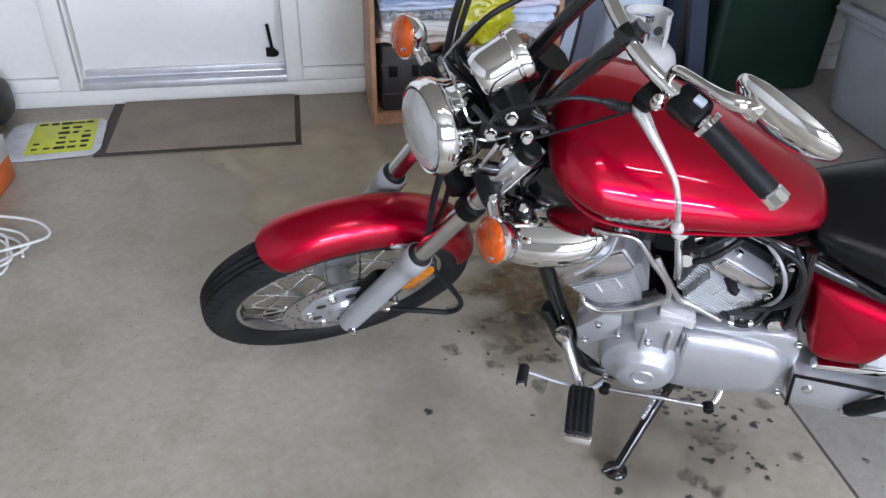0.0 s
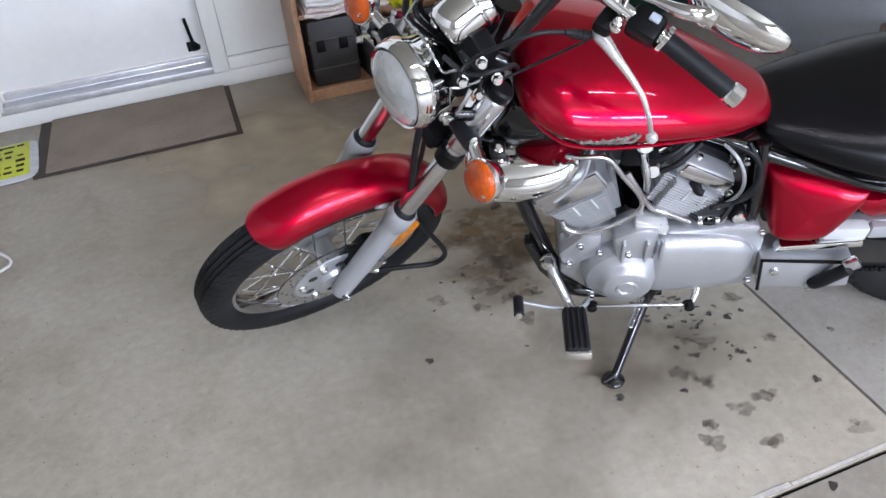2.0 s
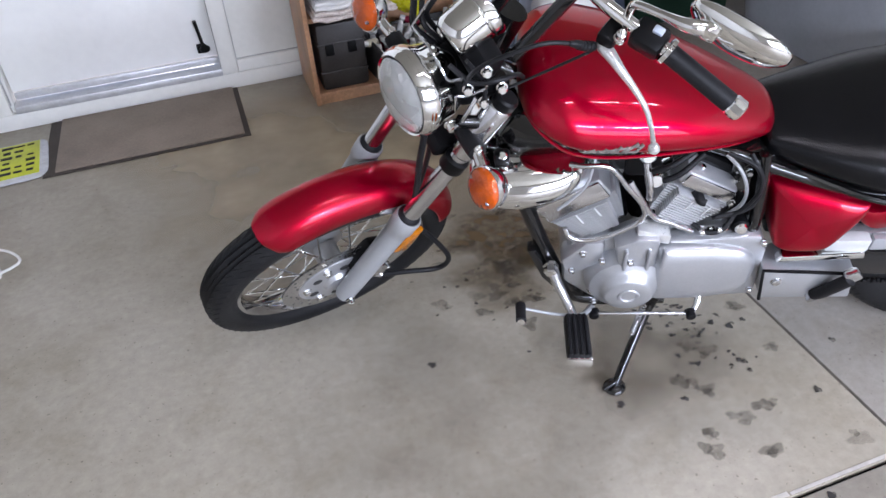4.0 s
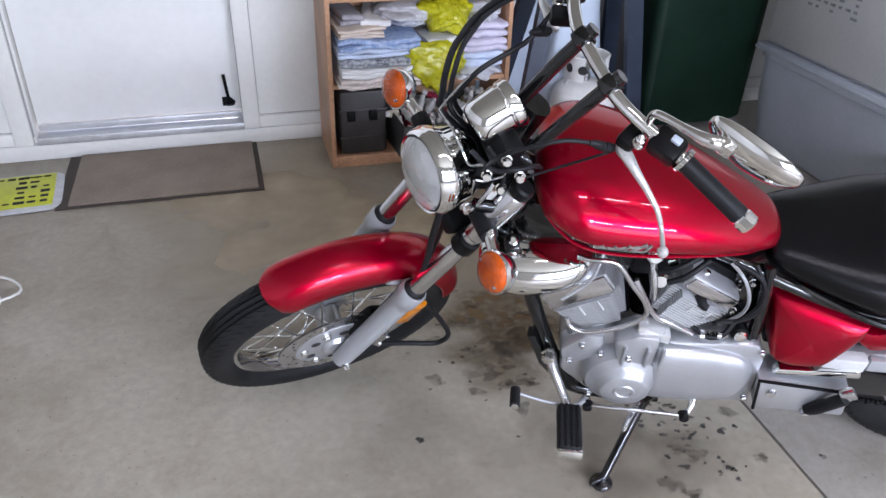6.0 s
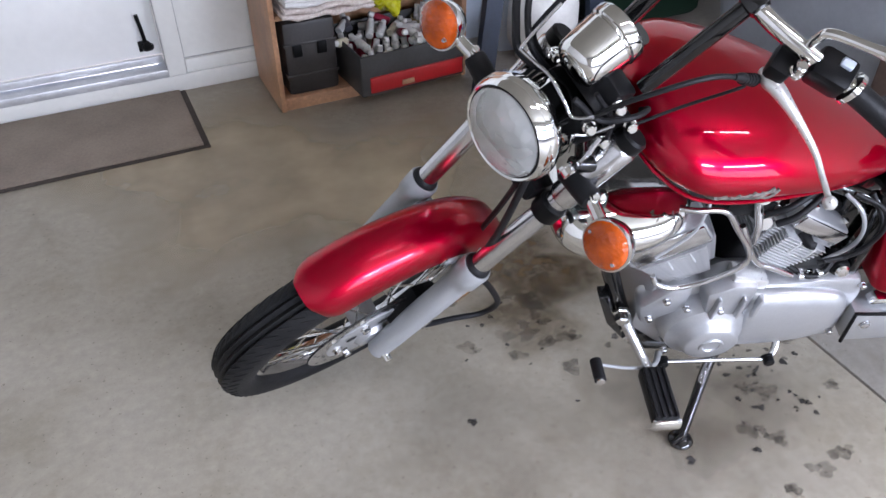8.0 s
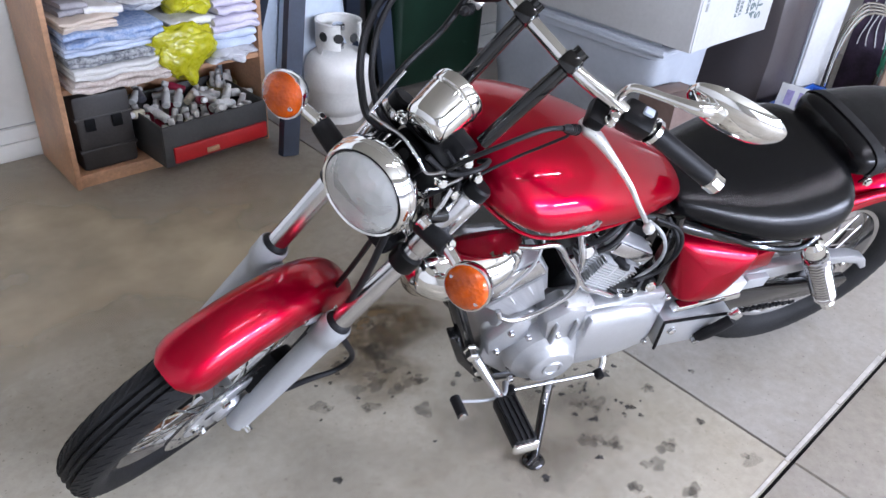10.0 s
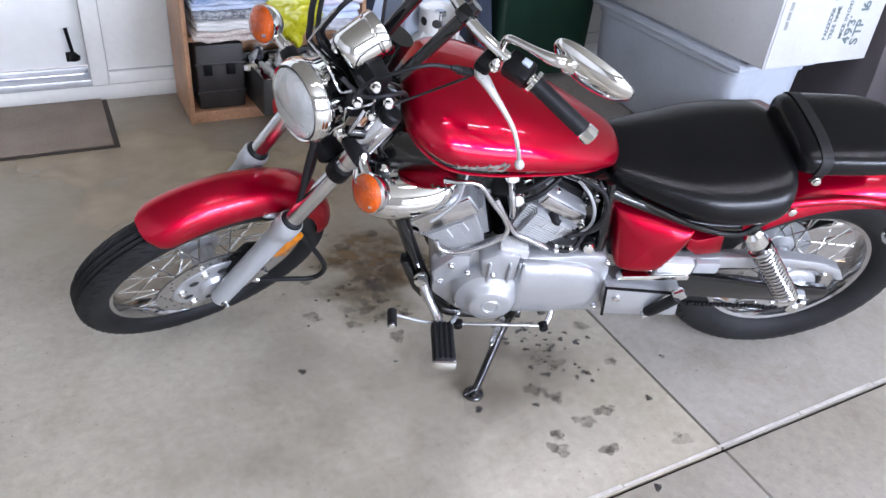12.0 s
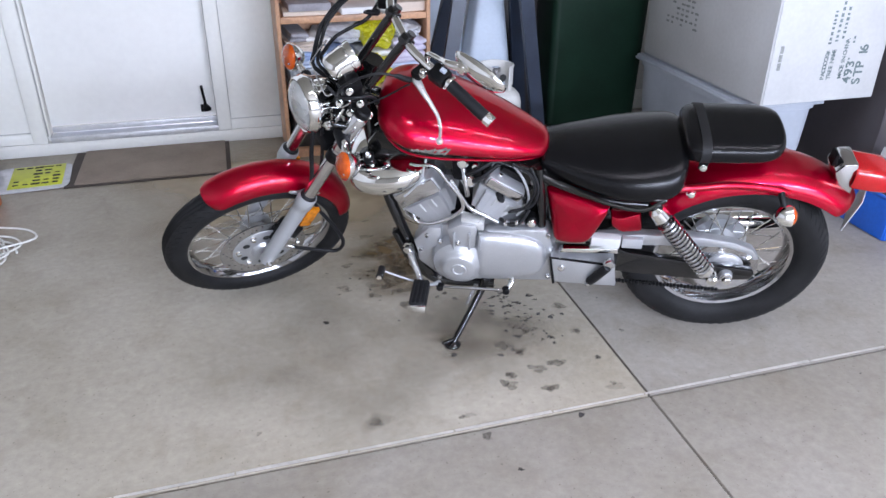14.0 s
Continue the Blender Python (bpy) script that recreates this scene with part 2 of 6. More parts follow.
def concrete(name, tone, tint=(1, 1, 1)):
    """Trowelled concrete: broad warm clouds, smudges, grain and small pits."""
    m = bpy.data.materials.new(name)
    m.use_nodes = True
    n, l = m.node_tree.nodes, m.node_tree.links
    b = n["Principled BSDF"]
    co = n.new("ShaderNodeNewGeometry")

    def noisy(scale, detail, rough=0.55, twist=0.0):
        t = n.new("ShaderNodeTexNoise")
        t.inputs["Scale"].default_value, t.inputs["Detail"].default_value = scale, detail
        t.inputs["Roughness"].default_value, t.inputs["Distortion"].default_value = rough, twist
        l.new(co.outputs["Position"], t.inputs["Vector"])
        return t.outputs[0]

    def ramp(source, p0, c0, p1, c1):
        r = n.new("ShaderNodeValToRGB")
        r.color_ramp.elements[0].position, r.color_ramp.elements[1].position = p0, p1
        r.color_ramp.elements[0].color, r.color_ramp.elements[1].color = (*c0, 1), (*c1, 1)
        l.new(source, r.inputs[0])
        return r.outputs[0]

    def mult(x, y):
        k = n.new("ShaderNodeMix")
        k.data_type, k.blend_type = "RGBA", "MULTIPLY"
        k.inputs[0].default_value = 1.0
        l.new(x, k.inputs[6])
        l.new(y, k.inputs[7])
        return k.outputs[2]

    clouds = ramp(noisy(1.3, 5, 0.6, 0.6), 0.34, tuple(c * tone * k for c, k in zip((0.312, 0.274, 0.214), tint)), 0.66, tuple(c * tone * k for c, k in zip((0.378, 0.341, 0.282), tint)))
    smudge = ramp(noisy(5.5, 4, 0.6, 0.4), 0.24, (0.80, 0.775, 0.73), 0.50, (1, 1, 1))
    fine = ramp(noisy(38, 5, 0.7), 0.30, (0.86, 0.86, 0.86), 0.70, (1.10, 1.10, 1.10))
    pits = ramp(noisy(95, 2, 0.5), 0.27, (0.62, 0.60, 0.57), 0.33, (1, 1, 1))
    l.new(mult(mult(mult(clouds, smudge), fine), pits), b.inputs["Base Color"])
    rr = n.new("ShaderNodeMapRange")
    rr.inputs[3].default_value, rr.inputs[4].default_value = 0.30, 0.62
    l.new(noisy(3.0, 5), rr.inputs[0])
    l.new(rr.outputs[0], b.inputs["Roughness"])
    bp = n.new("ShaderNodeBump")
    bp.inputs["Strength"].default_value, bp.inputs["Distance"].default_value = 0.10, 0.003
    l.new(noisy(60, 6), bp.inputs["Height"])
    l.new(bp.outputs[0], b.inputs["Normal"])
    return m


CONCRETE = concrete("garage_concrete", 0.99, (1.0, 1.0, 0.99))
COOLER = concrete("cooler_concrete", 0.85, (0.975, 1.0, 1.09))
PALER = concrete("paler_concrete", 1.06, (0.98, 1.0, 1.05))
LIP = material("pale_joint_lip", (0.50, 0.47, 0.43), 0.6, 0, 0, 0.12, 12, 60, 0.2, 80)


def slope(x):
    return 0.0177 * x


def slab(x0, x1, side):
    """One field of the floor: its inner edge follows the slightly skewed long joint."""
    y = 2.75 if side > 0 else -3.7
    bm = bmesh.new()
    g = 0.0045 * side
    top = [(x0, slope(x0) + g), (x1, slope(x1) + g), (x1, y), (x0, y)]
    a, b = [bm.verts.new((u, v, 0)) for u, v in top], [bm.verts.new((u, v, -0.12)) for u, v in top]
    bm.faces.new(a)
    bm.faces.new(b[::-1])
    for k in range(4):
        bm.faces.new((a[k], b[k], b[(k + 1) % 4], a[(k + 1) % 4]))
    bmesh.ops.bevel(bm, geom=[e for e in bm.edges if e.verts[0].co.z == 0 and e.verts[1].co.z == 0], offset=0.0025, segments=2, profile=0.5, affect="EDGES")
    return bm


for side in (1, -1):
    part("slab", slab(-3.4, -0.0035, side), CONCRETE if side > 0 else PALER, floor)
    part("slab", slab(0.0035, 3.2, side), COOLER if side > 0 else PALER, floor)
    for k in range(22 if side > 0 else 0):
        u0, u1 = -3.2 + 0.29 * k, -3.2 + 0.29 * k + 0.285
        w = 0.008 + 0.004 * ((k * 7) % 5) / 4
        lip = bmesh.new()
        lip.faces.new([lip.verts.new((u, slope(u) + side * v, 0.0009)) for u, v in ((u0, 0.0072), (u1, 0.0072), (u1, 0.0072 + w), (u0, 0.0072 + w * 0.9))])
        part("joint_lip", lip, LIP, floor)
part("joint_bed", span((-3.4, -0.2, -0.11), (3.2, 0.2, -0.012), 0), SATIN, floor)
part("joint_bed", span((-0.05, -3.6, -0.11), (0.05, 2.7, -0.010), 0), SATIN, floor)
ground = bmesh.new()
bmesh.ops.create_grid(ground, x_segments=8, y_segments=8, size=900, matrix=pose(0, 0, -0.02))
DRIVE = material("driveway", (0.42, 0.41, 0.39), 0.8, 0, 0, 0.1, 0.8, 12)
tagged(part("ground", ground, DRIVE), "pale concrete driveway outside the garage", "ground", kind="structure")

wall = tagged(new("wall_north"), "white painted garage wall round a door", "wall", kind="structure")
for lo, hi in (((-3.4, WALL_Y + 0.010, 0.065), (-2.03, WALL_Y + 0.14, 2.7)), ((-1.13, WALL_Y + 0.010, 0.065), (3.2, WALL_Y + 0.14, 2.7)), ((-2.03, WALL_Y + 0.010, 2.12), (-1.13, WALL_Y + 0.14, 2.7))):
    part("wall_panel", span(lo, hi, 0.002), WHITE, wall)
part("stem", span((-3.4, WALL_Y - 0.012, 0), (3.2, WALL_Y + 0.14, 0.065), 0.004), WHITE, wall)
for x0, x1 in ((-3.4, -2.064), (-1.096, 3.2)):
    part("rail", span((x0, WALL_Y - 0.006, 0.067), (x1, WALL_Y + 0.009, 0.118), 0.002), WHITE, wall)
for x0, x1 in ((-2.062, -1.992), (-1.163, -1.098)):
    part("casing", span((x0, WALL_Y - 0.018, 0.067), (x1, WALL_Y + 0.009, 2.2), 0.004), WHITE, wall)
CAULK = material("grey_caulk", (0.42, 0.42, 0.41), 0.8, 0, 0, 0.1, 12, 60)
for x0, x1, z0, z1 in ((-1.0965, -1.0935, 0.120, 2.69), (-2.0670, -2.0640, 0.120, 2.69), (-1.0930, 3.19, 0.1185, 0.1215), (-3.39, -2.0675, 0.1185, 0.1215)):
    part("panel_joint", span((x0, WALL_Y + 0.006, z0), (x1, WALL_Y + 0.0115, z1), 0), CAULK, wall)
for x0, x1 in ((-1.992, -1.9885), (-1.1665, -1.163)):
    part("casing_joint", span((x0, WALL_Y - 0.010, 0.10), (x1, WALL_Y + 0.008, 2.19), 0), CAULK, wall)
SILL = material("dull_aluminium", (0.60, 0.61, 0.63), 0.42, 0.45, 0, 0.06, 14, 90, 0.1, 60)
door = tagged(new("door_1"), "closed white flush door with an aluminium sill", "door", kind="structure")
part("leaf", span((-1.975, WALL_Y + 0.045, 0.135), (-1.165, WALL_Y + 0.085, 2.1), 0.003), DOORW, door)
for x0, x1 in ((-2.029, -1.980), (-1.160, -1.131)):
    part("jamb", span((x0, WALL_Y + 0.0095, 0.066), (x1, WALL_Y + 0.13, 2.115), 0.003), WHITE, door)
part("sweep", span((-1.972, WALL_Y + 0.03, 0.105), (-1.168, WALL_Y + 0.05, 0.134), 0.006), SILL, door, "worn aluminium weather strip")
part("sill", span((-1.978, WALL_Y - 0.02, 0.066), (-1.162, WALL_Y + 0.12, 0.098), 0.006), SILL, door, "aluminium threshold")
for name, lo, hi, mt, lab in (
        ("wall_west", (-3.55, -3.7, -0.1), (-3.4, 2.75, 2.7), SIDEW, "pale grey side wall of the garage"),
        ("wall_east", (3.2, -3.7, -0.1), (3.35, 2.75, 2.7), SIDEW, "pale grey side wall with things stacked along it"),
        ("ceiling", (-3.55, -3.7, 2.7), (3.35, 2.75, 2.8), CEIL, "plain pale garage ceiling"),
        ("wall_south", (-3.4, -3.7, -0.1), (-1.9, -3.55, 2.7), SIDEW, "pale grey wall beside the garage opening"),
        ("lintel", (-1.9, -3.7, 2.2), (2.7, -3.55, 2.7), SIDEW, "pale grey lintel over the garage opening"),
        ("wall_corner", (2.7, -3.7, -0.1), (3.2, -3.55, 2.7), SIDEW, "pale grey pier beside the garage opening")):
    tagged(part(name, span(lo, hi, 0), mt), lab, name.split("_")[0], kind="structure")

# ---- motorcycle ----
BIKE = pose(0.381, 0.349, 0, 0, 0, 158.2) @ pose(0, 0, 0, -15.6)
RAKE = radians(35.4)
PIVOT = Vector((1.611, 0, 0))
STEER = Matrix.Translation(PIVOT) @ Matrix.Rotation(radians(34.2), 4, Vector((-math.sin(RAKE), 0, math.cos(RAKE)))) @ Matrix.Translation(-PIVOT)
bike = empty("motorcycle", BIKE, "red and chrome cruiser motorcycle leaning on its side stand", "motorcycle")
FRONT, REAR = Vector((1.491, 0, 0.304)), Vector((0, 0, 0.305))


def tyre(c, R, r_in, w, grooves, cuts):
    """A tyre as a turned section with grooves round its tread and slanted sipes."""
    prof = []
    mid, h = (R + r_in) / 2, (R - r_in) / 2
    for a in np.linspace(0, 2 * math.pi, 56, endpoint=False):
        prof.append((w * math.copysign(abs(math.sin(a)) ** 0.8, math.sin(a)), mid + h * math.copysign(abs(math.cos(a)) ** 0.9, math.cos(a))))
    for g in grooves:
        k = min(range(len(prof)), key=lambda i: abs(prof[i][0] - g) + (9 if prof[i][1] < mid else 0))
        prof[k] = (prof[k][0], prof[k][1] - 0.007)
    bm = lathe(prof, c, (0, 1, 0), 96, None, False, True)
    return bm


def sipes(c, R, r_in, w, count):
    """Raised tread bars that slant across the shoulders and lie on the tyre's round section."""
    bm = bmesh.new()
    mid, h = (R + r_in) / 2, (R - r_in) / 2

    def lie(y, turn):
        a = math.asin(min(1.0, abs(y) / w) ** 1.25)
        r = mid + h * math.cos(a) ** 0.9
        return c + Vector((r * math.cos(turn), y, r * math.sin(turn)))

    for i in range(count):
        a = 2 * math.pi * i / count
        for s in (1, -1):
            for y0, y1 in ((0.42, 0.66), (0.74, 0.94)):
                pts = [lie(s * w * (y0 + (y1 - y0) * k / 3), a + 0.030 * k + (0.05 if y0 > 0.6 else 0)) for k in range(4)]
                tube(pts, [0.0012, 0.0020, 0.0020, 0.0012], 5, 1, bm)
    return bm


def wheel(name, c, R, rim, width, m, spokes):
    w = part(name, tyre(c, R, rim - 0.006, width, (-width * 0.35, 0, width * 0.35), 0), TYRE, bike, "black grooved rubber tyre", m)
    tagged(part("tread", sipes(c, R, rim - 0.006, width, 64), TYRE, w), kind="stuff")
    v = width * 0.58
    prof = [(-v, rim + 0.004), (-v * 0.86, rim + 0.007), (-v * 0.8, rim - 0.006), (-v * 0.35, rim - 0.014), (0, rim - 0.017), (v * 0.35, rim - 0.014), (v * 0.8, rim - 0.006),
            (v * 0.86, rim + 0.007), (v, rim + 0.004), (v * 0.92, rim - 0.010), (v * 0.4, rim - 0.019), (0, rim - 0.022), (-v * 0.4, rim - 0.019), (-v * 0.92, rim - 0.010)]
    part("rim", lathe(prof, c, (0, 1, 0), 72, None, False, True), RIM, w, "chrome wheel rim")
    part("hub", lathe([(-0.06, 0.02), (-0.055, 0.05), (-0.04, 0.052), (-0.03, 0.03), (0.03, 0.03), (0.04, 0.052), (0.055, 0.05), (0.06, 0.02)], c, (0, 1, 0), 32), ALU, w)
    unit = bmesh.new()
    bmesh.ops.create_cone(unit, cap_ends=True, segments=6, radius1=0.0022, radius2=0.0022, depth=1)
    me = bpy.data.meshes.new("spoke")
    unit.to_mesh(me)
    unit.free()
    me.materials.append(CHROME)
    for i in range(spokes):
        a = 2 * math.pi * i / spokes
        s = 1 if i % 2 else -1
        b = a + (0.6 if (i // 2) % 2 else -0.6)
        p = c + Vector((0.05 * math.cos(b), 0.042 * s, 0.05 * math.sin(b)))
        q = c + Vector(((rim - 0.026) * math.cos(a), 0.006 * s, (rim - 0.026) * math.sin(a)))
        x, y, z = frame_of(q - p)
        share("spoke", me, w, Matrix.Translation((p + q) / 2) @ Matrix((x, y, z)).transposed().to_4x4() @ Matrix.Diagonal((1, 1, (q - p).length, 1)))
    return w


front_wheel = wheel("front_wheel", FRONT, 0.304, 0.236, 0.043, STEER, 36)
rear_wheel = wheel("rear_wheel", REAR, 0.311, 0.208, 0.064, Matrix(), 36)


def bolt(at, axis, r, h, mat, parent, name="bolt", m=None, n=6):
    return part(name, lathe([(-h * 0.3, r * 1.25), (0, r * 1.25), (h * 0.05, r), (h * 0.85, r), (h, r * 0.75)], at, axis, n), mat, parent, "", m, n > 8)


# front brake
def disc(c, y, r0, r1, thick, n=96):
    """A flat ring."""
    return lathe([(y, r0), (y, r1), (y + thick, r1), (y + thick, r0)], c, (0, 1, 0), n, None, False, True)


part("brake_disc", disc(FRONT, 0.050, 0.098, 0.140, 0.0045), STEEL, front_wheel, "drilled steel brake disc")
# Holes are uncut: flat discs carry their inner shade as dark colour.
HOLE_SHADE = material("hole_shade", (0.02, 0.02, 0.02), 0.7, 0, 0, 0.1, 20, 90)
for k in range(40):
    a = k * 2 * math.pi / 40
    rr = 0.108 + 0.011 * (k % 3)
    part("disc_hole_shade", lathe([(0.0546, 0.0031), (0.0549, 0.003)], FRONT + Vector((rr * math.cos(a), 0, rr * math.sin(a))), (0, 1, 0), 8), HOLE_SHADE, front_wheel)
part("disc_carrier", lathe([(0.048, 0.03), (0.049, 0.1), (0.056, 0.1), (0.058, 0.094), (0.060, 0.07), (0.060, 0.042), (0.070, 0.036), (0.072, 0.016)], FRONT, (0, 1, 0), 48), ALU, front_wheel)
for k in range(6):
    a = k * math.pi / 3 + 0.3
    bolt(FRONT + Vector((0.082 * math.cos(a), 0.061, 0.082 * math.sin(a))), (0, 1, 0), 0.009, 0.009, CHROME, front_wheel, "disc_bolt")
    part("carrier_hole_shade", lathe([(0.0605, 0.0115), (0.0612, 0.011)], FRONT + Vector((0.07 * math.cos(a + 0.52), 0, 0.07 * math.sin(a + 0.52))), (0, 1, 0), 16), HOLE_SHADE, front_wheel)
caliper = part("brake_caliper", block((0.075, 0.05, 0.10), FRONT + Vector((-0.085, 0.062, 0.075)), (0, -40, 0), 0.012), SATIN, bike, "black front brake caliper", STEER)
part("caliper_piston", lathe([(0, 0.022), (0.02, 0.022), (0.024, 0.016)], FRONT + Vector((-0.085, 0.085, 0.075)), (0, 1, 0), 20), STEEL, caliper)
for d in (-0.035, 0.035):
    bolt(FRONT + Vector((-0.085 + d * 0.7, 0.088, 0.075 + d)), (0, 1, 0), 0.007, 0.012, CHROME, caliper)
part("brake_hose", tube([(1.235, 0.04, 0.89), (1.255, 0.055, 0.82), (1.272, 0.068, 0.76), (1.284, 0.076, 0.68), (1.295, 0.079, 0.60), (1.298, 0.079, 0.52), (1.287, 0.092, 0.47), (1.262, 0.112, 0.405), (1.243, 0.134, 0.325), (1.268, 0.130, 0.268), (1.332, 0.112, 0.285), (1.40, 0.10, 0.33), (1.425, 0.085, 0.345)], 0.0062, 10), RUBBER, bike, "black rubber brake hose", STEER)
part("hose_end", rod((1.40, 0.10, 0.33), (1.43, 0.084, 0.347), 0.0085, 10), STEEL, bike, "", STEER)
part("speed_cable", tube([(1.268, 0.030, 0.528), (1.255, 0.031, 0.59), (1.242, 0.031, 0.658), (1.231, 0.03, 0.735), (1.222, 0.025, 0.80), (1.20, 0.02, 0.87)], 0.0052, 8), RUBBER, bike, "black speedometer cable", STEER)
# rear sprocket side
part("sprocket", disc(REAR, 0.072, 0.05, 0.100, 0.005), STEEL, rear_wheel, "steel chain sprocket")
part("hub_cover", lathe([(0.05, 0.084), (0.060, 0.083), (0.066, 0.078), (0.068, 0.060), (0.080, 0.056), (0.086, 0.048), (0.087, 0.034), (0.098, 0.030), (0.104, 0.022), (0.125, 0.018)], REAR, (0, 1, 0), 40), ALU, rear_wheel)
for k in range(5):
    a = k * 2 * math.pi / 5
    part("sprocket_ear", prism([(0.055, -0.014), (0.086, -0.012), (0.092, -0.006), (0.092, 0.006), (0.086, 0.012), (0.055, 0.014)], 0.064, 0.075, bevel=0.003), ALU, rear_wheel, "", Matrix.Translation(REAR) @ Matrix.Rotation(-a, 4, "Y"))
    bolt(REAR + Vector((0.078 * math.cos(a), 0.076, 0.078 * math.sin(a))), (0, 1, 0), 0.007, 0.009, CHROME, rear_wheel, "sprocket_nut")
bolt(REAR + Vector((0, 0.13, 0)), (0, 1, 0), 0.014, 0.016, CHROME, bike, "axle_nut")
part("drum_cover", lathe([(-0.09, 0.02), (-0.085, 0.075), (-0.06, 0.088), (-0.045, 0.088)], REAR, (0, 1, 0), 40), ALU, rear_wheel)


def mudguard(c, R, half, drop, a0, a1, taper, flare=0.0, thick=0.003, steps=48):
    """A rolled mudguard swept round a wheel from angle a0 to a1."""
    rings = []
    R0, R1, R2 = R if isinstance(R, tuple) else (R, R, R)
    for t in np.linspace(0, 1, steps):
        a = radians(a0 + (a1 - a0) * t)
        edge = min(1.0, min(t, 1 - t) / taper)
        k = 0.55 + 0.45 * math.sqrt(max(0.0, 1 - (1 - edge) ** 2))
        Rt = R0 * (1 - t) * (1 - 2 * t) + 4 * R1 * t * (1 - t) + R2 * t * (2 * t - 1) + flare * t * t
        outer = []
        for s in np.linspace(-1, 1, 21):
            outer.append((half * k * math.sin(s * math.pi / 2), Rt - drop * k * (1 - math.cos(s * math.pi / 2)) ** 1.2))
        inner = [(y * 0.955, r - thick) for y, r in outer[::-1]]
        rings.append([c + Vector((r * math.cos(a), y, r * math.sin(a))) for y, r in outer + inner])
    return loft(rings)


fender = part("front_fender", mudguard(FRONT, (0.340, 0.351, 0.313), 0.056, 0.050, 71, 176, 0.08), RED, bike, "glossy candy red front mudguard", STEER)
for s in (1, -1):
    for a in (116, 134):
        c, d = math.cos(radians(a)), math.sin(radians(a))
        bolt(FRONT + Vector((0.306 * c, 0.0525 * s, 0.306 * d)), (0, s, 0), 0.006, 0.006, CHROME, fender, "fender_bolt", None, 12)
    c, d = math.cos(radians(125)), math.sin(radians(125))
    part("fender_stay", tube([FRONT + Vector((0.307 * c + 0.045, 0.054 * s, 0.307 * d + 0.022)), FRONT + Vector((0.298 * c, 0.060 * s, 0.298 * d)), FRONT + Vector((0.262 * c, 0.072 * s, 0.262 * d))], [0.006, 0.010, 0.012], 10), ALU, fender, "cast fender stay")
part("rear_fender", mudguard(REAR, 0.352, 0.100, 0.062, 40, 140, 0.05, 0.060), RED, bike, "glossy candy red rear mudguard")
part("fender_rail", tube([(0.30, 0.105, 0.60), (0.18, 0.108, 0.625), (0.05, 0.108, 0.645), (-0.06, 0.105, 0.635), (-0.1, 0.10, 0.62)], 0.011, 12), RED, bike, "red painted fender rail")
part("fender_rail", tube([(0.30, -0.105, 0.60), (0.18, -0.108, 0.625), (0.05, -0.108, 0.645), (-0.06, -0.105, 0.635), (-0.1, -0.10, 0.62)], 0.011, 12), RED, bike, "red painted fender rail")
for x, z in ((0.235, 0.632), (0.20, 0.655), (0.165, 0.618)):
    bolt(Vector((x, 0.118, z)), (0, 1, 0), 0.010, 0.012, BLACK if z > 0.62 else CHROME, bike, "rail_bolt", None, 12)

# fork
FB = Vector((1.489, 0, 0.295))
FD = Vector((-0.526, 0, 0.8506)).normalized()
for s in (1, -1):
    o = Vector((0, 0.090 * s, 0))
    leg = part("fork_leg", lathe([(-0.02, 0.012), (-0.012, 0.022), (0.0, 0.0230), (0.05, 0.0238), (0.27, 0.0243), (0.288, 0.0246), (0.294, 0.0285), (0.332, 0.0290), (0.337, 0.0268), (0.335, 0.023)], FB + o, FD, 28), SLIDER, bike, "grey painted fork slider", STEER)
    part("dust_seal", lathe([(0.330, 0.0248), (0.338, 0.0245), (0.343, 0.0222), (0.346, 0.0192)], FB + o, FD, 24), RUBBER, leg)
    part("stanchion", lathe([(0.33, 0.0185), (0.60, 0.0185)], FB + o, FD, 24), STEEL, leg, "bright steel fork tube")
    part("fork_cover", lathe([(0.555, 0.021), (0.56, 0.0235), (0.685, 0.0235), (0.69, 0.020)], FB + o, FD, 28), STEEL, leg)
    bolt(FB + o + Vector((0, 0.024 * s, 0)), (0, s, 0), 0.009, 0.012, CHROME, leg, "axle_nut", None, 12)
    part("reflector", block((0.036, 0.014, 0.088), Vector((1.326, 0.101 * s, 0.482)), (0, -32, 0), 0.005), REFLECTOR, leg, "amber side reflector")
part("axle", rod(FRONT + Vector((0, -0.1, 0)), FRONT + Vector((0, 0.1, 0)), 0.009), STEEL, bike, "", STEER)
for d, name, w, fat in ((0.525, "lower_clamp", 0.034, 0.0245), (0.700, "upper_clamp", 0.024, 0.0215)):
    bm = block((0.055, 0.13, w), (0, 0, 0), (0, 0, 0), 0.008)
    bmesh.ops.transform(bm, matrix=Matrix.Translation(FB + FD * d) @ Matrix.Rotation(-math.atan2(0.526, 0.8506), 4, "Y"), verts=bm.verts[:])
    for s in (1, -1):
        lathe([(d - w / 2, fat - 0.003), (d - w / 2 + 0.004, fat), (d + w / 2 - 0.004, fat), (d + w / 2, fat - 0.004)], FB + Vector((0, 0.090 * s, 0)), FD, 24, bm)
    part(name, bm, SATIN, bike, "satin black fork clamp", STEER)
part("steering_head", rod((1.05, 0, 0.93), (1.14, 0, 0.76), 0.032, 24), BLACK, bike, "black steering head")

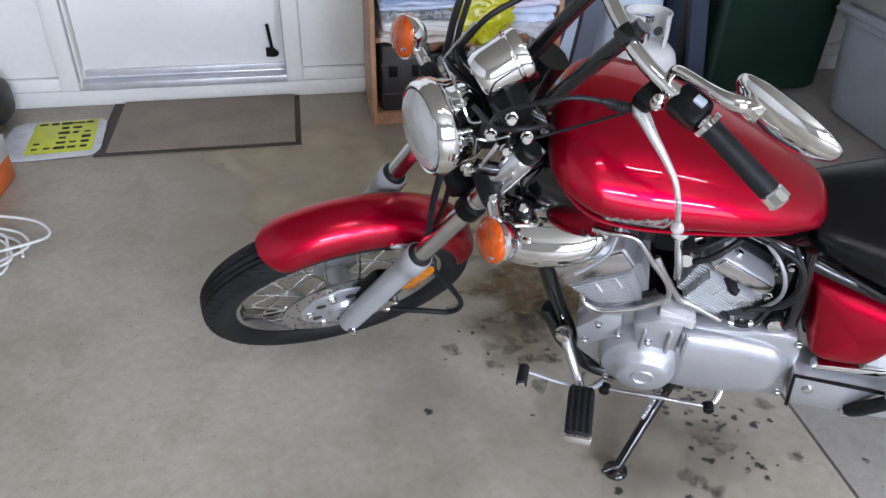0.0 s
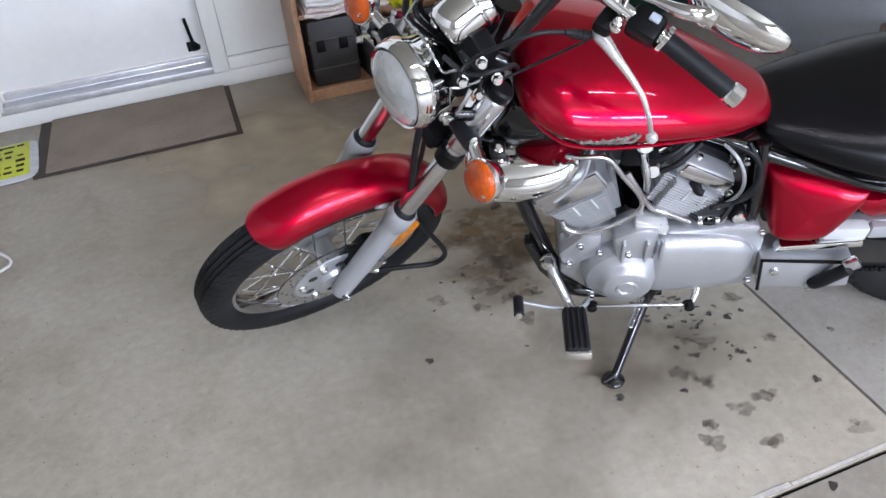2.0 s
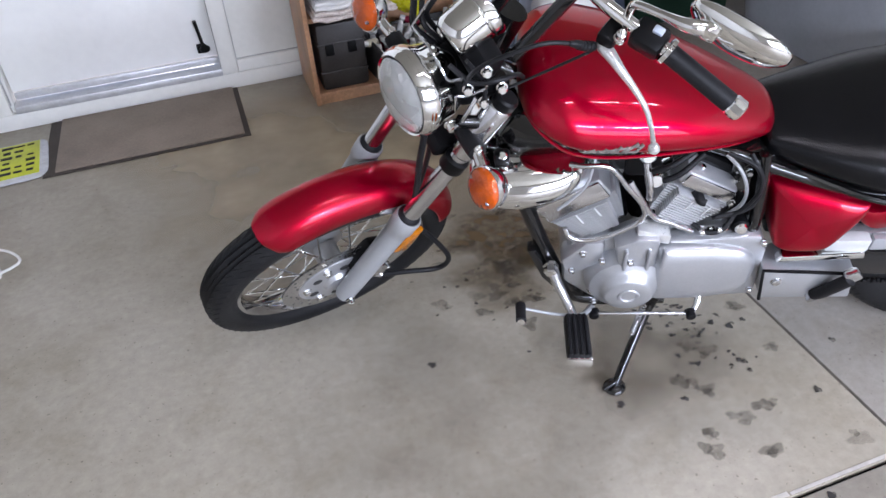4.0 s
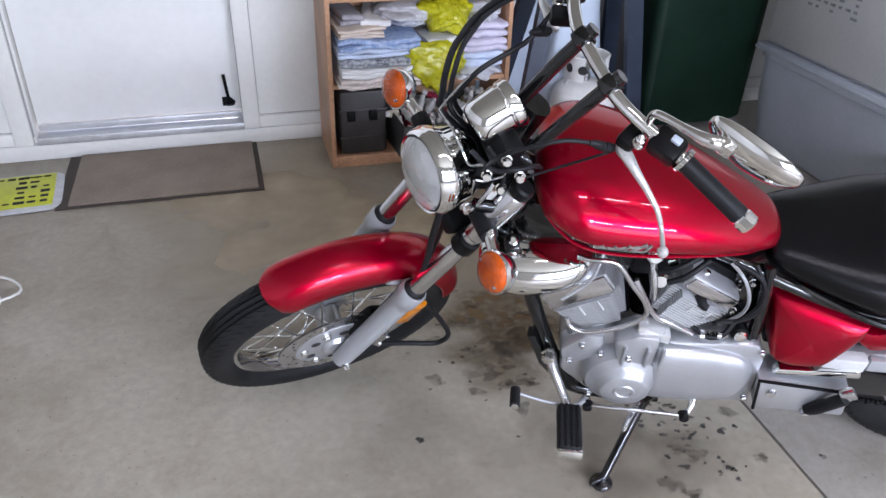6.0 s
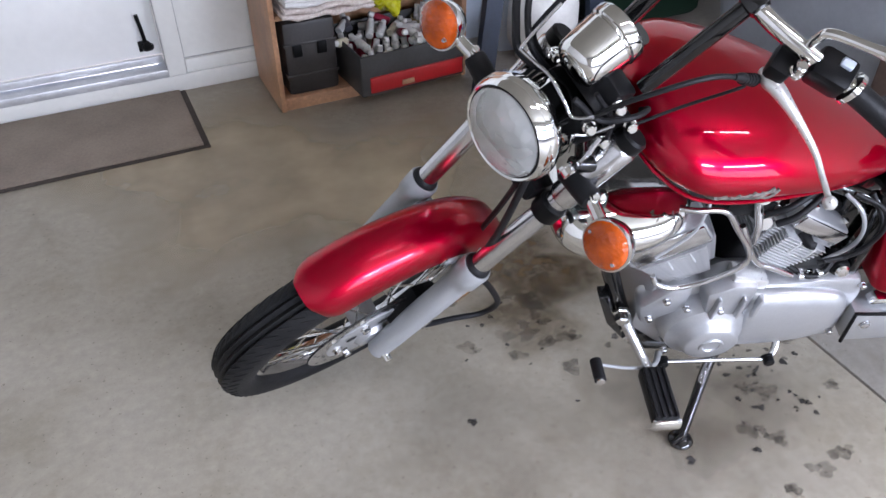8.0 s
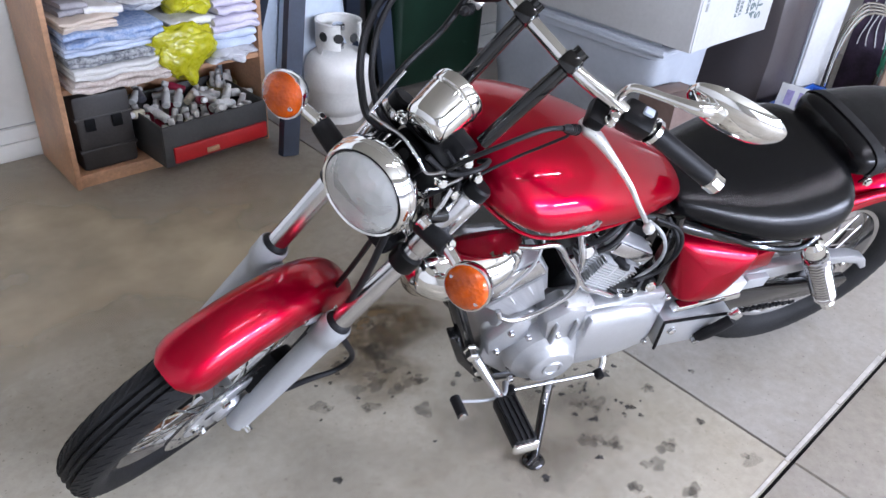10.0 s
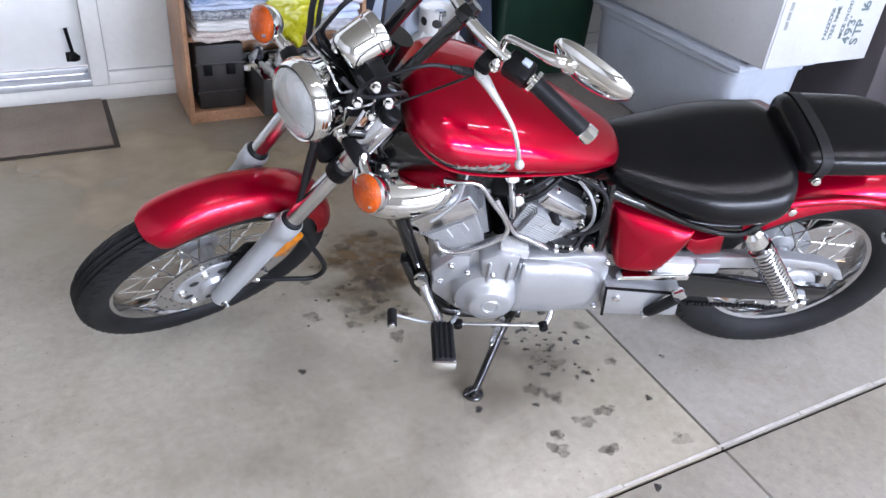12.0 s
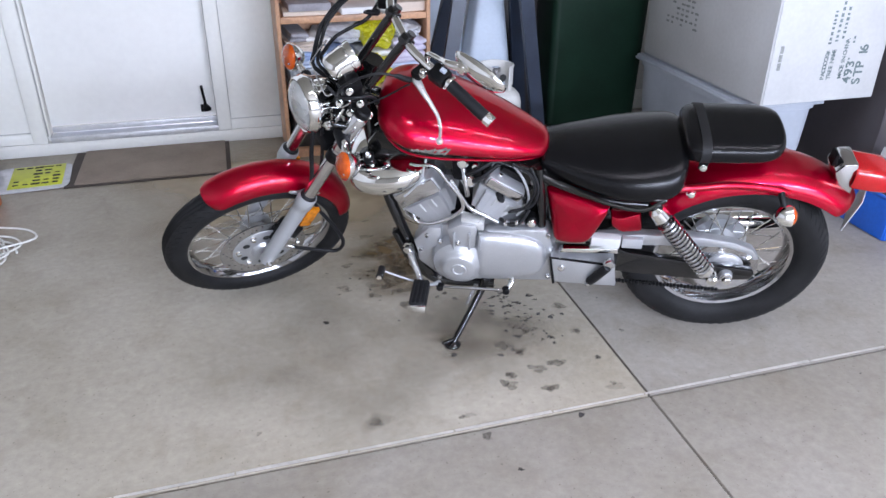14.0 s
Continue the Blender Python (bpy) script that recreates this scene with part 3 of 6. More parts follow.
# headlamp
HC = Vector((1.267, -0.008, 0.870))
HA = Vector((0.973, 0.102, 0.208)).normalized()
lamp = part("headlight", lathe([(-0.118, 0.012), (-0.112, 0.034), (-0.095, 0.056), (-0.07, 0.068), (-0.042, 0.073), (-0.036, 0.077), (-0.016, 0.079), (-0.006, 0.077), (0.001, 0.072), (-0.002, 0.068), (-0.012, 0.066), (-0.04, 0.05), (-0.06, 0.02)], HC, HA, 56), CHROME, bike, "round chrome headlight shell", STEER)
part("reflector_bowl", lathe([(-0.003, 0.0675), (-0.014, 0.060), (-0.026, 0.046), (-0.035, 0.030), (-0.040, 0.014), (-0.041, 0.002)], HC, HA, 48), BOWL, lamp, "bright reflector bowl behind the glass")
part("bulb_shield", lathe([(-0.040, 0.010), (-0.024, 0.012), (-0.020, 0.009), (-0.019, 0.002)], HC, HA, 20), CHROME, lamp)
part("headlight_lens", lathe([(-0.003, 0.0668), (0.001, 0.0662), (0.009, 0.056), (0.015, 0.040), (0.0178, 0.02), (0.0185, 0.002)], HC, HA, 56), GLASS, lamp, "fluted clear headlight glass")
part("lens_gasket", lathe([(-0.006, 0.0668), (-0.0005, 0.0672), (-0.0002, 0.0682), (-0.005, 0.0692)], HC, HA, 56, None, False, True), SATIN, lamp, "dark gasket round the glass")
part("lamp_ring", lathe([(-0.034, 0.077), (-0.030, 0.0800), (-0.020, 0.0810), (-0.014, 0.079)], HC, HA, 56), CHROME, lamp)
part("rim_screw", lathe([(0, 0.005), (0.006, 0.005), (0.008, 0.003)], HC + Vector((-0.02, 0.010, -0.084)), (0, 0.1, -1), 10), STEEL, lamp)
for s in (1, -1):
    part("lamp_bracket", tube([(1.20, 0.074 * s, 0.86), (1.17, 0.085 * s, 0.85), (1.15, 0.09 * s, 0.84)], 0.012, 10), BLACK, bike, "", STEER)
    bolt(Vector((1.215, 0.078 * s, 0.868)), (0, s, 0), 0.010, 0.012, CHROME, bike, "lamp_bolt", STEER, 12)
# speedometer
SC = Vector((1.128, -0.022, 0.972))
SA = Vector((-0.96, -0.13, 0.27)).normalized()
speedo = part("speedometer", lathe([(-0.048, 0.010), (-0.048, 0.026), (-0.045, 0.033), (-0.037, 0.0375), (-0.026, 0.039), (0.012, 0.0415), (0.014, 0.0400), (0.017, 0.0400), (0.019, 0.0430), (0.032, 0.0445), (0.036, 0.0425), (0.036, 0.038), (0.028, 0.036), (0.028, 0.001)], SC, SA, 48), CHROME, bike, "chrome speedometer cup", STEER)
part("dial", lathe([(0.0285, 0.0355), (0.030, 0.002)], SC, SA, 40), SATIN, speedo)
part("speedo_bracket", block((0.05, 0.10, 0.05), (1.13, 0, 0.93), (0, -30, 0), 0.01), SATIN, bike, "", STEER)
part("clutter_box", block((0.07, 0.11, 0.05), (1.15, 0, 0.87), (0, -30, 0), 0.012), SATIN, bike, "", STEER)

# turn signals
for s in (1, -1):
    a = Vector((1.205, 0.194, 0.832)) if s > 0 else Vector((1.231, -0.222, 0.821))
    ax = (0.913, 0.032, 0.407) if s > 0 else (0.909, 0.095, 0.407)
    q, o = a + Vector((-0.016, -0.066 * s, -0.004)), a + Vector((-0.020, -0.128 * s, -0.024))
    sig = part("turn_signal", lathe([(-0.034, 0.008), (-0.031, 0.018), (-0.022, 0.029), (-0.008, 0.037), (0.004, 0.0400), (0.009, 0.0395), (0.009, 0.028)], a, ax, 36), CHROME, bike, "chrome turn signal with an amber lens", STEER)
    lens = part("amber_lens", lathe([(0.005, 0.0375), (0.012, 0.0365), (0.018, 0.031), (0.0215, 0.018), (0.0225, 0.001)], a, ax, 36), AMBER, sig, "amber plastic lens")
    for d in (-0.028, 0.028):
        bolt(a + Vector(ax).normalized() * 0.017 + Vector((0, d, 0)), ax, 0.003, 0.004, STEEL, lens, "lens_screw", None, 8)
    part("stalk", rod(a + Vector((-0.010, -0.032 * s, -0.004)), q, 0.0105), CHROME, sig)
    part("rubber_mount", tube([q, q.lerp(o, 0.1), q.lerp(o, 0.9), o], [0.0145, 0.0175, 0.0185, 0.016], 18, 2), RUBBER, sig)
    bolt(q + Vector((0.0, 0.0, 0.012)), (0, 0.2, 1), 0.006, 0.010, CHROME, sig, "mount_screw", None, 10)
    b = Vector((-0.088, 0.155 * s, 0.585))
    rs = part("rear_signal", lathe([(-0.028, 0.008), (-0.024, 0.018), (-0.01, 0.028), (0.012, 0.031), (0.016, 0.029)], b, (-1, 0, 0.1), 32), CHROME, bike, "chrome rear turn signal")
    part("amber_lens", lathe([(0.015, 0.028), (0.023, 0.024), (0.030, 0.012), (0.032, 0.002)], b, (-1, 0, 0.1), 28), AMBER, rs, "amber plastic lens")
    part("stalk", tube([b + Vector((0.0, -0.01 * s, 0.01)), b + Vector((0.01, -0.03 * s, 0.035)), b + Vector((0.012, -0.06 * s, 0.05))], 0.009, 10), RUBBER, rs)

# risers and handlebar
for s in (1, -1):
    rs = part("riser", tube([(1.085, 0.043 * s, 0.93), (1.05, 0.045 * s, 0.975), (1.005, 0.047 * s, 1.035), (0.962, 0.048 * s, 1.085)], 0.0120, 16), BLACK, bike, "gloss black handlebar riser", STEER)
    part("riser_cap", block((0.034, 0.030, 0.030), (0.978, 0.048 * s, 1.066), (0, -50, 0), 0.007), BLACK, rs)
bar = part("handlebar", tube([(0.862, 0.31, 1.012), (0.92, 0.195, 1.042), (0.955, 0.13, 1.057), (0.974, 0.08, 1.063), (0.978, 0.04, 1.064), (0.978, -0.04, 1.064), (0.974, -0.08, 1.063), (0.955, -0.13, 1.057), (0.92, -0.195, 1.042), (0.862, -0.31, 1.012)], 0.0112, 16), CHROME, bike, "chrome handlebar", STEER)
for s in (1, -1):
    g0, g1 = Vector((0.920, 0.195 * s, 1.042)), Vector((0.868, 0.300 * s, 1.015))
    grip = part("grip", tube([g0, g0.lerp(g1, 0.03), g0.lerp(g1, 0.06), g1], [0.019, 0.019, 0.0155, 0.0155], 20, 3), RUBBER, bar, "black rubber grip")
    part("grip_ring", lathe([(-0.004, 0.017), (-0.003, 0.0215), (0.004, 0.0215), (0.005, 0.017)], g0, g1 - g0, 24), CHROME, bar)
    part("grip_end", lathe([(0, 0.015), (0.003, 0.017), (0.020, 0.017), (0.023, 0.014)], g1, g1 - g0, 10), CHROME, bar, "chrome bar end", None, False)
    part("switch_box", block((0.044, 0.052, 0.04), (0.934, 0.166 * s, 1.046), (0, 12, 27 * s), 0.009), SATIN, bar, "black switch box")
    part("switch", block((0.012, 0.016, 0.008), (0.928, 0.172 * s, 1.069), (0, 12, 27 * s), 0.002), PALE, bar)
    part("lever_bracket", block((0.05, 0.03, 0.026), (0.968, 0.124 * s, 1.030), (0, 0, 25 * s), 0.007), SATIN, bar)
    part("cable_boot", tube([(0.992, 0.122 * s, 1.006), (1.004, 0.120 * s, 1.010), (1.014, 0.1175 * s, 1.016), (1.024, 0.115 * s, 1.024), (1.036, 0.112 * s, 1.03)], [0.007, 0.0078, 0.0072, 0.0066, 0.004], 12), RUBBER, bar)
    for k in range(5):
        part("boot_ring", lathe([(-0.0015, 0.006), (0, 0.009 - 0.0003 * k), (0.0015, 0.006)], (0.998 + 0.0058 * k, (0.121 - 0.0013 * k) * s, 1.007 + 0.0034 * k), (1, -0.2 * s, 0.55), 14), RUBBER, bar)
    bolt(Vector((0.972, 0.146 * s, 1.046)), (0, 0, 1), 0.008, 0.014, CHROME, bar, "pivot_bolt", None, 14)
    part("lever", tube([(0.976, 0.118 * s, 1.008), (0.984, 0.132 * s, 1.012), (0.983, 0.148 * s, 1.014), (0.980, 0.175 * s, 1.009), (0.971, 0.208 * s, 0.994), (0.966, 0.238 * s, 0.981), (0.972, 0.268 * s, 0.973), (0.986, 0.297 * s, 0.975)], [0.009, 0.0105, 0.0102, 0.0075, 0.0055, 0.0045, 0.004, 0.004], 14), LEVER, bar, "pale satin alloy lever")
    part("lever_ball", lathe([(-0.009, 0.003), (-0.006, 0.0075), (0.0, 0.0092), (0.006, 0.0075), (0.009, 0.003)], (0.988, 0.301 * s, 0.975), (0.3, 1, 0), 18), LEVER, bar)
    if s < 0:
        continue
    la, lb = Vector((-0.44, 0.898 * s, 0)), Vector((-0.24, -0.118 * s, -0.963))
    lc = la.cross(lb) * s
    M = Matrix((la, lb, lc)).transposed().to_4x4()
    M.translation = Vector((0.868, 0.252 * s, 1.130))
    mirror = part("mirror", hull([(-0.076, 0, 0.006, 0.003, 0.004, 2), (-0.070, 0, 0.020, 0.004, 0.010, 2.2), (-0.045, 0, 0.036, 0.004, 0.022, 2.3), (0.0, 0, 0.041, 0.004, 0.028, 2.3), (0.045, 0, 0.036, 0.004, 0.022, 2.3), (0.070, 0, 0.020, 0.004, 0.010, 2.2), (0.076, 0, 0.006, 0.003, 0.004, 2)], 4, 28),
                  CHROME, bike, "oval chrome rear-view mirror", STEER @ M)
    part("mirror_glass", hull([(-0.068, 0.0046, 0.004, 0.0005, 0.0005, 2), (-0.06, 0.0046, 0.022, 0.0005, 0.0005, 2.2), (0, 0.0046, 0.036, 0.0005, 0.0005, 2.3), (0.06, 0.0046, 0.022, 0.0005, 0.0005, 2.2), (0.068, 0.0046, 0.004, 0.0005, 0.0005, 2)], 4, 24), CHROME, mirror)
    part("mirror_stem", tube([(0.953, 0.128 * s, 1.06), (0.955, 0.130 * s, 1.085), (0.953, 0.138 * s, 1.103), (0.94, 0.18 * s, 1.122), (0.93, 0.215 * s, 1.138), (0.90, 0.235 * s, 1.136)], [0.0065, 0.0065, 0.0065, 0.0065, 0.010, 0.012], 12), CHROME, bike, "", STEER)
    part("mirror_hinge", block((0.034, 0.024, 0.026), (0.903, 0.232 * s, 1.137), (0, 0, 30 * s), 0.007), CHROME, mirror, "", M.inverted())
# cables and hoses at the bar
for pts, r, lab in (
        (((0.995, 0.118, 0.985), (1.009, 0.115, 0.98), (1.055, 0.09, 0.929), (1.122, 0.07, 0.891), (1.16, 0.05, 0.862)), 0.0024, "black clutch cable"),
        (((1.02, 0.115, 1.022), (1.074, 0.10, 1.039), (1.129, 0.08, 1.015), (1.165, 0.06, 0.973), (1.172, 0.04, 0.90)), 0.0038, "black cable"),
        (((1.15, -0.05, 0.85), (1.178, -0.075, 0.885), (1.197, -0.095, 0.912), (1.181, -0.128, 0.919), (1.166, -0.153, 0.928), (1.143, -0.18, 0.948), (1.117, -0.199, 0.959), (1.086, -0.213, 0.976), (1.04, -0.21, 1.01), (0.975, -0.185, 1.04)), 0.0062, "black brake hose"),
        (((1.14, -0.045, 0.86), (1.167, -0.07, 0.892), (1.183, -0.088, 0.922), (1.168, -0.122, 0.930), (1.152, -0.146, 0.940), (1.129, -0.172, 0.960), (1.103, -0.19, 0.971), (1.072, -0.203, 0.988), (1.03, -0.20, 1.015), (0.97, -0.18, 1.045)), 0.0050, "black throttle cable"),
        (((1.15, -0.08, 0.87), (1.17, -0.10, 0.917), (1.154, -0.105, 0.944), (1.12, -0.108, 0.977), (1.065, -0.117, 0.987), (1.023, -0.129, 0.989), (0.98, -0.14, 1.03)), 0.0050, "black throttle cable"),
        (((1.150, -0.092, 0.990), (1.168, -0.090, 0.972), (1.201, -0.085, 0.935), (1.205, -0.078, 0.934), (1.206, -0.050, 0.947), (1.206, -0.021, 0.959), (1.204, 0.010, 0.952), (1.201, 0.032, 0.938), (1.196, 0.042, 0.940), (1.186, 0.055, 0.957)), 0.0026, "bright wire loop"),
        (((1.195, 0.056, 0.862), (1.192, 0.050, 0.885), (1.188, 0.048, 0.894), (1.172, 0.055, 0.893), (1.146, 0.066, 0.914), (1.148, 0.062, 0.924), (1.160, 0.058, 0.925)), 0.0026, "bright wire loop"),
        (((1.165, 0.070, 0.905), (1.185, 0.078, 0.882), (1.200, 0.080, 0.860)), 0.0040, "bright wire end"),
        (((1.165, 0.03, 0.96), (1.145, 0.06, 0.92), (1.15, 0.075, 0.87), (1.12, 0.06, 0.80)), 0.0036, "black wire"),
        (((1.19, 0.02, 0.95), (1.165, 0.055, 0.93), (1.13, 0.075, 0.94), (1.09, 0.07, 0.92), (1.06, 0.05, 0.86)), 0.0045, "black wire")):
    part("cable", tube(pts, r, 8), RIM if "bright" in lab else (RUBBER if "black" in lab else SLIDER), bike, lab, STEER)
for x, y, z in ((1.15, 0.07, 0.88), (1.12, 0.075, 0.91), (1.17, 0.05, 0.905), (1.14, 0.055, 0.945), (1.10, 0.08, 0.86), (1.16, -0.06, 0.92)):
    bolt(Vector((x, y, z)), (0.3, 0.8, 0.5), 0.008, 0.012, CHROME, bike, "clip", STEER, 10)

# tank
tank = part("fuel_tank", hull([(0.560, 0.684, 0.012, 0.006, 0.006, 2), (0.568, 0.686, 0.052, 0.024, 0.016, 2.1), (0.60, 0.694, 0.082, 0.036, 0.026, 2.2), (0.70, 0.720, 0.128, 0.062, 0.034, 2.15), (0.82, 0.752, 0.166, 0.083, 0.042, 2.1), (0.93, 0.776, 0.182, 0.090, 0.046, 2.1), (0.985, 0.790, 0.165, 0.082, 0.042, 2.1), (1.020, 0.80, 0.13, 0.064, 0.034, 2.1), (1.036, 0.803, 0.085, 0.042, 0.022, 2), (1.042, 0.804, 0.02, 0.01, 0.006, 2)], 6, 52), RED, bike, "glossy candy red teardrop fuel tank")
for s in (1, -1):
    seam = [(0.585, 0.055 * s, 0.674), (0.64, 0.09 * s, 0.684), (0.75, 0.13 * s, 0.706), (0.87, 0.158 * s, 0.726), (0.95, 0.16 * s, 0.743), (1.0, 0.13 * s, 0.764), (1.028, 0.09 * s, 0.78)]
    part("tank_seam", tube(seam, 0.0035, 8), RED, tank)
GREY_BADGE = material("badge_grey", (0.17, 0.15, 0.135), 0.6, 0, 0, 0.25, 90, 300, spec=0.15)
TANK_KEYS = np.array([(0.60, 0.694, 0.082, 0.036, 0.026), (0.70, 0.720, 0.128, 0.062, 0.034), (0.82, 0.752, 0.166, 0.083, 0.042), (0.93, 0.776, 0.182, 0.090, 0.046), (0.985, 0.790, 0.165, 0.082, 0.042)])


def tank_side(x, z):
    cz, w, up, down = (float(np.interp(x, TANK_KEYS[:, 0], TANK_KEYS[:, i])) for i in (1, 2, 3, 4))
    d = min(0.98, abs(z - cz) / (up if z > cz else down))
    return w * (1 - d ** 2.1) ** (1 / 2.1) + 0.0022


for k in range(9):
    x0 = 0.945 - 0.0125 * k
    stroke = [(x0 - 0.004 * j + (0.006 if k % 3 == 1 else 0) * math.sin(j), 0.748 + 0.0046 * j + 0.003 * (k % 2)) for j in range(5)]
    for s in (1, -1):
        part("badge_stroke", tube([(x, s * tank_side(x, z), z) for x, z in stroke], 0.0032, 6, 2), GREY_BADGE, tank, "grey painted emblem stroke")
for s in (1, -1):
    part("badge_line", tube([(x, s * tank_side(x, 0.752), 0.752) for x in np.linspace(0.95, 0.84, 8)], 0.0024, 6, 1), GREY_BADGE, tank)
    part("badge_line", tube([(x, s * tank_side(x, 0.764), 0.764) for x in np.linspace(0.93, 0.835, 8)], 0.0024, 6, 1), GREY_BADGE, tank)
# seats
seat = part("seat", hull([(0.582, 0.662, 0.06, 0.016, 0.016, 2.6), (0.575, 0.662, 0.085, 0.030, 0.026, 2.8), (0.53, 0.657, 0.110, 0.042, 0.036, 2.7), (0.45, 0.648, 0.148, 0.056, 0.042, 2.6), (0.36, 0.645, 0.178, 0.070, 0.052, 2.6), (0.26, 0.652, 0.182, 0.078, 0.058, 2.6), (0.205, 0.666, 0.160, 0.072, 0.050, 2.5), (0.182, 0.676, 0.10, 0.055, 0.03, 2.3), (0.176, 0.68, 0.03, 0.02, 0.01, 2)], 6, 52), VINYL, bike, "broad black vinyl rider seat")
part("seat_trim", tube([(0.57, 0.09, 0.638), (0.50, 0.125, 0.625), (0.40, 0.165, 0.607), (0.30, 0.175, 0.595), (0.235, 0.155, 0.62)], 0.007, 8), BLACK, seat, "gloss black seat edge")
pillion = part("pillion_seat", hull([(0.200, 0.741, 0.04, 0.022, 0.02, 2.4), (0.194, 0.739, 0.095, 0.031, 0.034, 2.9), (0.16, 0.742, 0.118, 0.037, 0.040, 3), (0.05, 0.745, 0.120, 0.037, 0.040, 3), (-0.02, 0.748, 0.114, 0.035, 0.034, 2.9), (-0.055, 0.753, 0.085, 0.031, 0.024, 2.6), (-0.064, 0.758, 0.03, 0.014, 0.01, 2.2)], 6, 44), VINYL, bike, "small black vinyl pillion seat")
strap = []
for a in np.linspace(radians(-30), radians(210), 24):
    c, s = math.cos(a), math.sin(a)
    strap.append((0.150, 0.1190 * math.copysign(abs(c) ** 0.667, c), 0.7425 + (0.0378 if s > 0 else 0.0405) * math.copysign(abs(s) ** 0.667, s)))
rings = []
for x, y, z in strap:
    n = Vector((0, y, (z - 0.743) * 2.8)).normalized() * 0.0022
    rings.append([(x - 0.0125, y, z), (x + 0.0125, y, z), (x + 0.0125, y + n.y, z + n.z), (x - 0.0125, y + n.y, z + n.z)])
part("strap", loft(rings), TYRE, pillion, "black pillion strap")
for s in (1, -1):
    part("strap_end", block((0.025, 0.004, 0.04), (0.150, 0.113 * s, 0.716), (-14 * s, 0, 0), 0.002), VINYL, pillion)
    bolt(Vector((0.150, 0.118 * s, 0.706)), (0, s, 0), 0.008, 0.006, CHROME, pillion, "strap_stud", None, 14)

# engine
eng = part("engine_case", prism([(0.512, 0.255), (0.62, 0.240), (0.74, 0.228), (0.87, 0.228), (0.94, 0.30), (0.945, 0.39), (0.925, 0.445), (0.85, 0.455), (0.74, 0.450), (0.56, 0.470), (0.535, 0.44), (0.515, 0.36)], -0.13, 0.125, bevel=0.012), ALU, bike, "silver painted engine case")
part("clutch_cover", lathe([(0.11, 0.090), (0.145, 0.088), (0.162, 0.080), (0.170, 0.064), (0.176, 0.056), (0.188, 0.052), (0.192, 0.046), (0.192, 0.024), (0.195, 0.022), (0.195, 0.017), (0.192, 0.015), (0.192, 0.001)], (0.806, 0, 0.335), (0, 1, 0), 56), ALU, eng, "round silver engine cover")
part("sprocket_cover", prism([(0.520, 0.262), (0.60, 0.256), (0.70, 0.250), (0.752, 0.27), (0.756, 0.42), (0.73, 0.455), (0.62, 0.468), (0.55, 0.470), (0.53, 0.42)], 0.10, 0.142, bevel=0.010), ALU, eng)
dome = hull([(-0.100, 0, 0.01, 0.008, 0.01, 2), (-0.096, 0, 0.034, 0.014, 0.01, 2.2), (-0.082, 0, 0.058, 0.024, 0.01, 2.5), (-0.055, 0, 0.077, 0.030, 0.01, 2.7), (0, 0, 0.088, 0.033, 0.01, 2.9), (0.06, 0, 0.090, 0.034, 0.01, 3), (0.10, 0, 0.088, 0.032, 0.01, 3), (0.112, 0, 0.08, 0.012, 0.01, 3)], 6, 48)
part("cover_dome", dome, ALU, eng, "", Matrix.Translation((0.645, 0.140, 0.362)) @ Matrix(((1, 0, 0, 0), (0, 0, 1, 0), (0, -1, 0, 0), (0, 0, 0, 1))))
bolt(Vector((0.668, 0.164, 0.409)), (0, 1, 0), 0.006, 0.004, SATIN, eng, "cover_plug", None, 14)
part("oil_cap", lathe([(0, 0.012), (0.006, 0.013), (0.010, 0.010), (0.011, 0.002)], (0.596, 0.130, 0.487), (0, 1, 0.2), 20), CHROME, eng)
part("cap_base", lathe([(-0.05, 0.018), (-0.004, 0.018), (0, 0.016)], (0.596, 0.130, 0.487), (0, 1, 0.2), 20), SATIN, eng)
part("starter_block", prism([(0.755, 0.40), (0.83, 0.39), (0.845, 0.47), (0.80, 0.495), (0.755, 0.49)], 0.10, 0.165, bevel=0.010), ALU, eng)
part("starter_block", prism([(0.735, 0.462), (0.802, 0.478), (0.803, 0.510), (0.734, 0.488)], 0.115, 0.152, bevel=0.004), LEVER, eng, "bright metal plate")
for x in (0.775, 0.822, 0.745):
    part("case_rib", block((0.007, 0.016, 0.062), (x, 0.168, 0.435), (0, 0, 0), 0.003), ALU, eng)
part("front_lug", prism([(0.86, 0.39), (0.935, 0.34), (0.95, 0.40), (0.90, 0.46), (0.86, 0.46)], 0.09, 0.145, bevel=0.012), ALU, eng)
for x, y, z in ((0.905, 0.146, 0.43), (0.925, 0.146, 0.372), (0.81, 0.167, 0.425), (0.76, 0.167, 0.31), (0.87, 0.155, 0.262), (0.74, 0.144, 0.30), (0.535, 0.143, 0.285), (0.545, 0.143, 0.452), (0.74, 0.144, 0.44), (0.865, 0.152, 0.412), (0.88, 0.150, 0.30)):
    bolt(Vector((x, y, z)), (0, 1, 0), 0.0065, 0.008, STEEL, eng, "case_bolt")
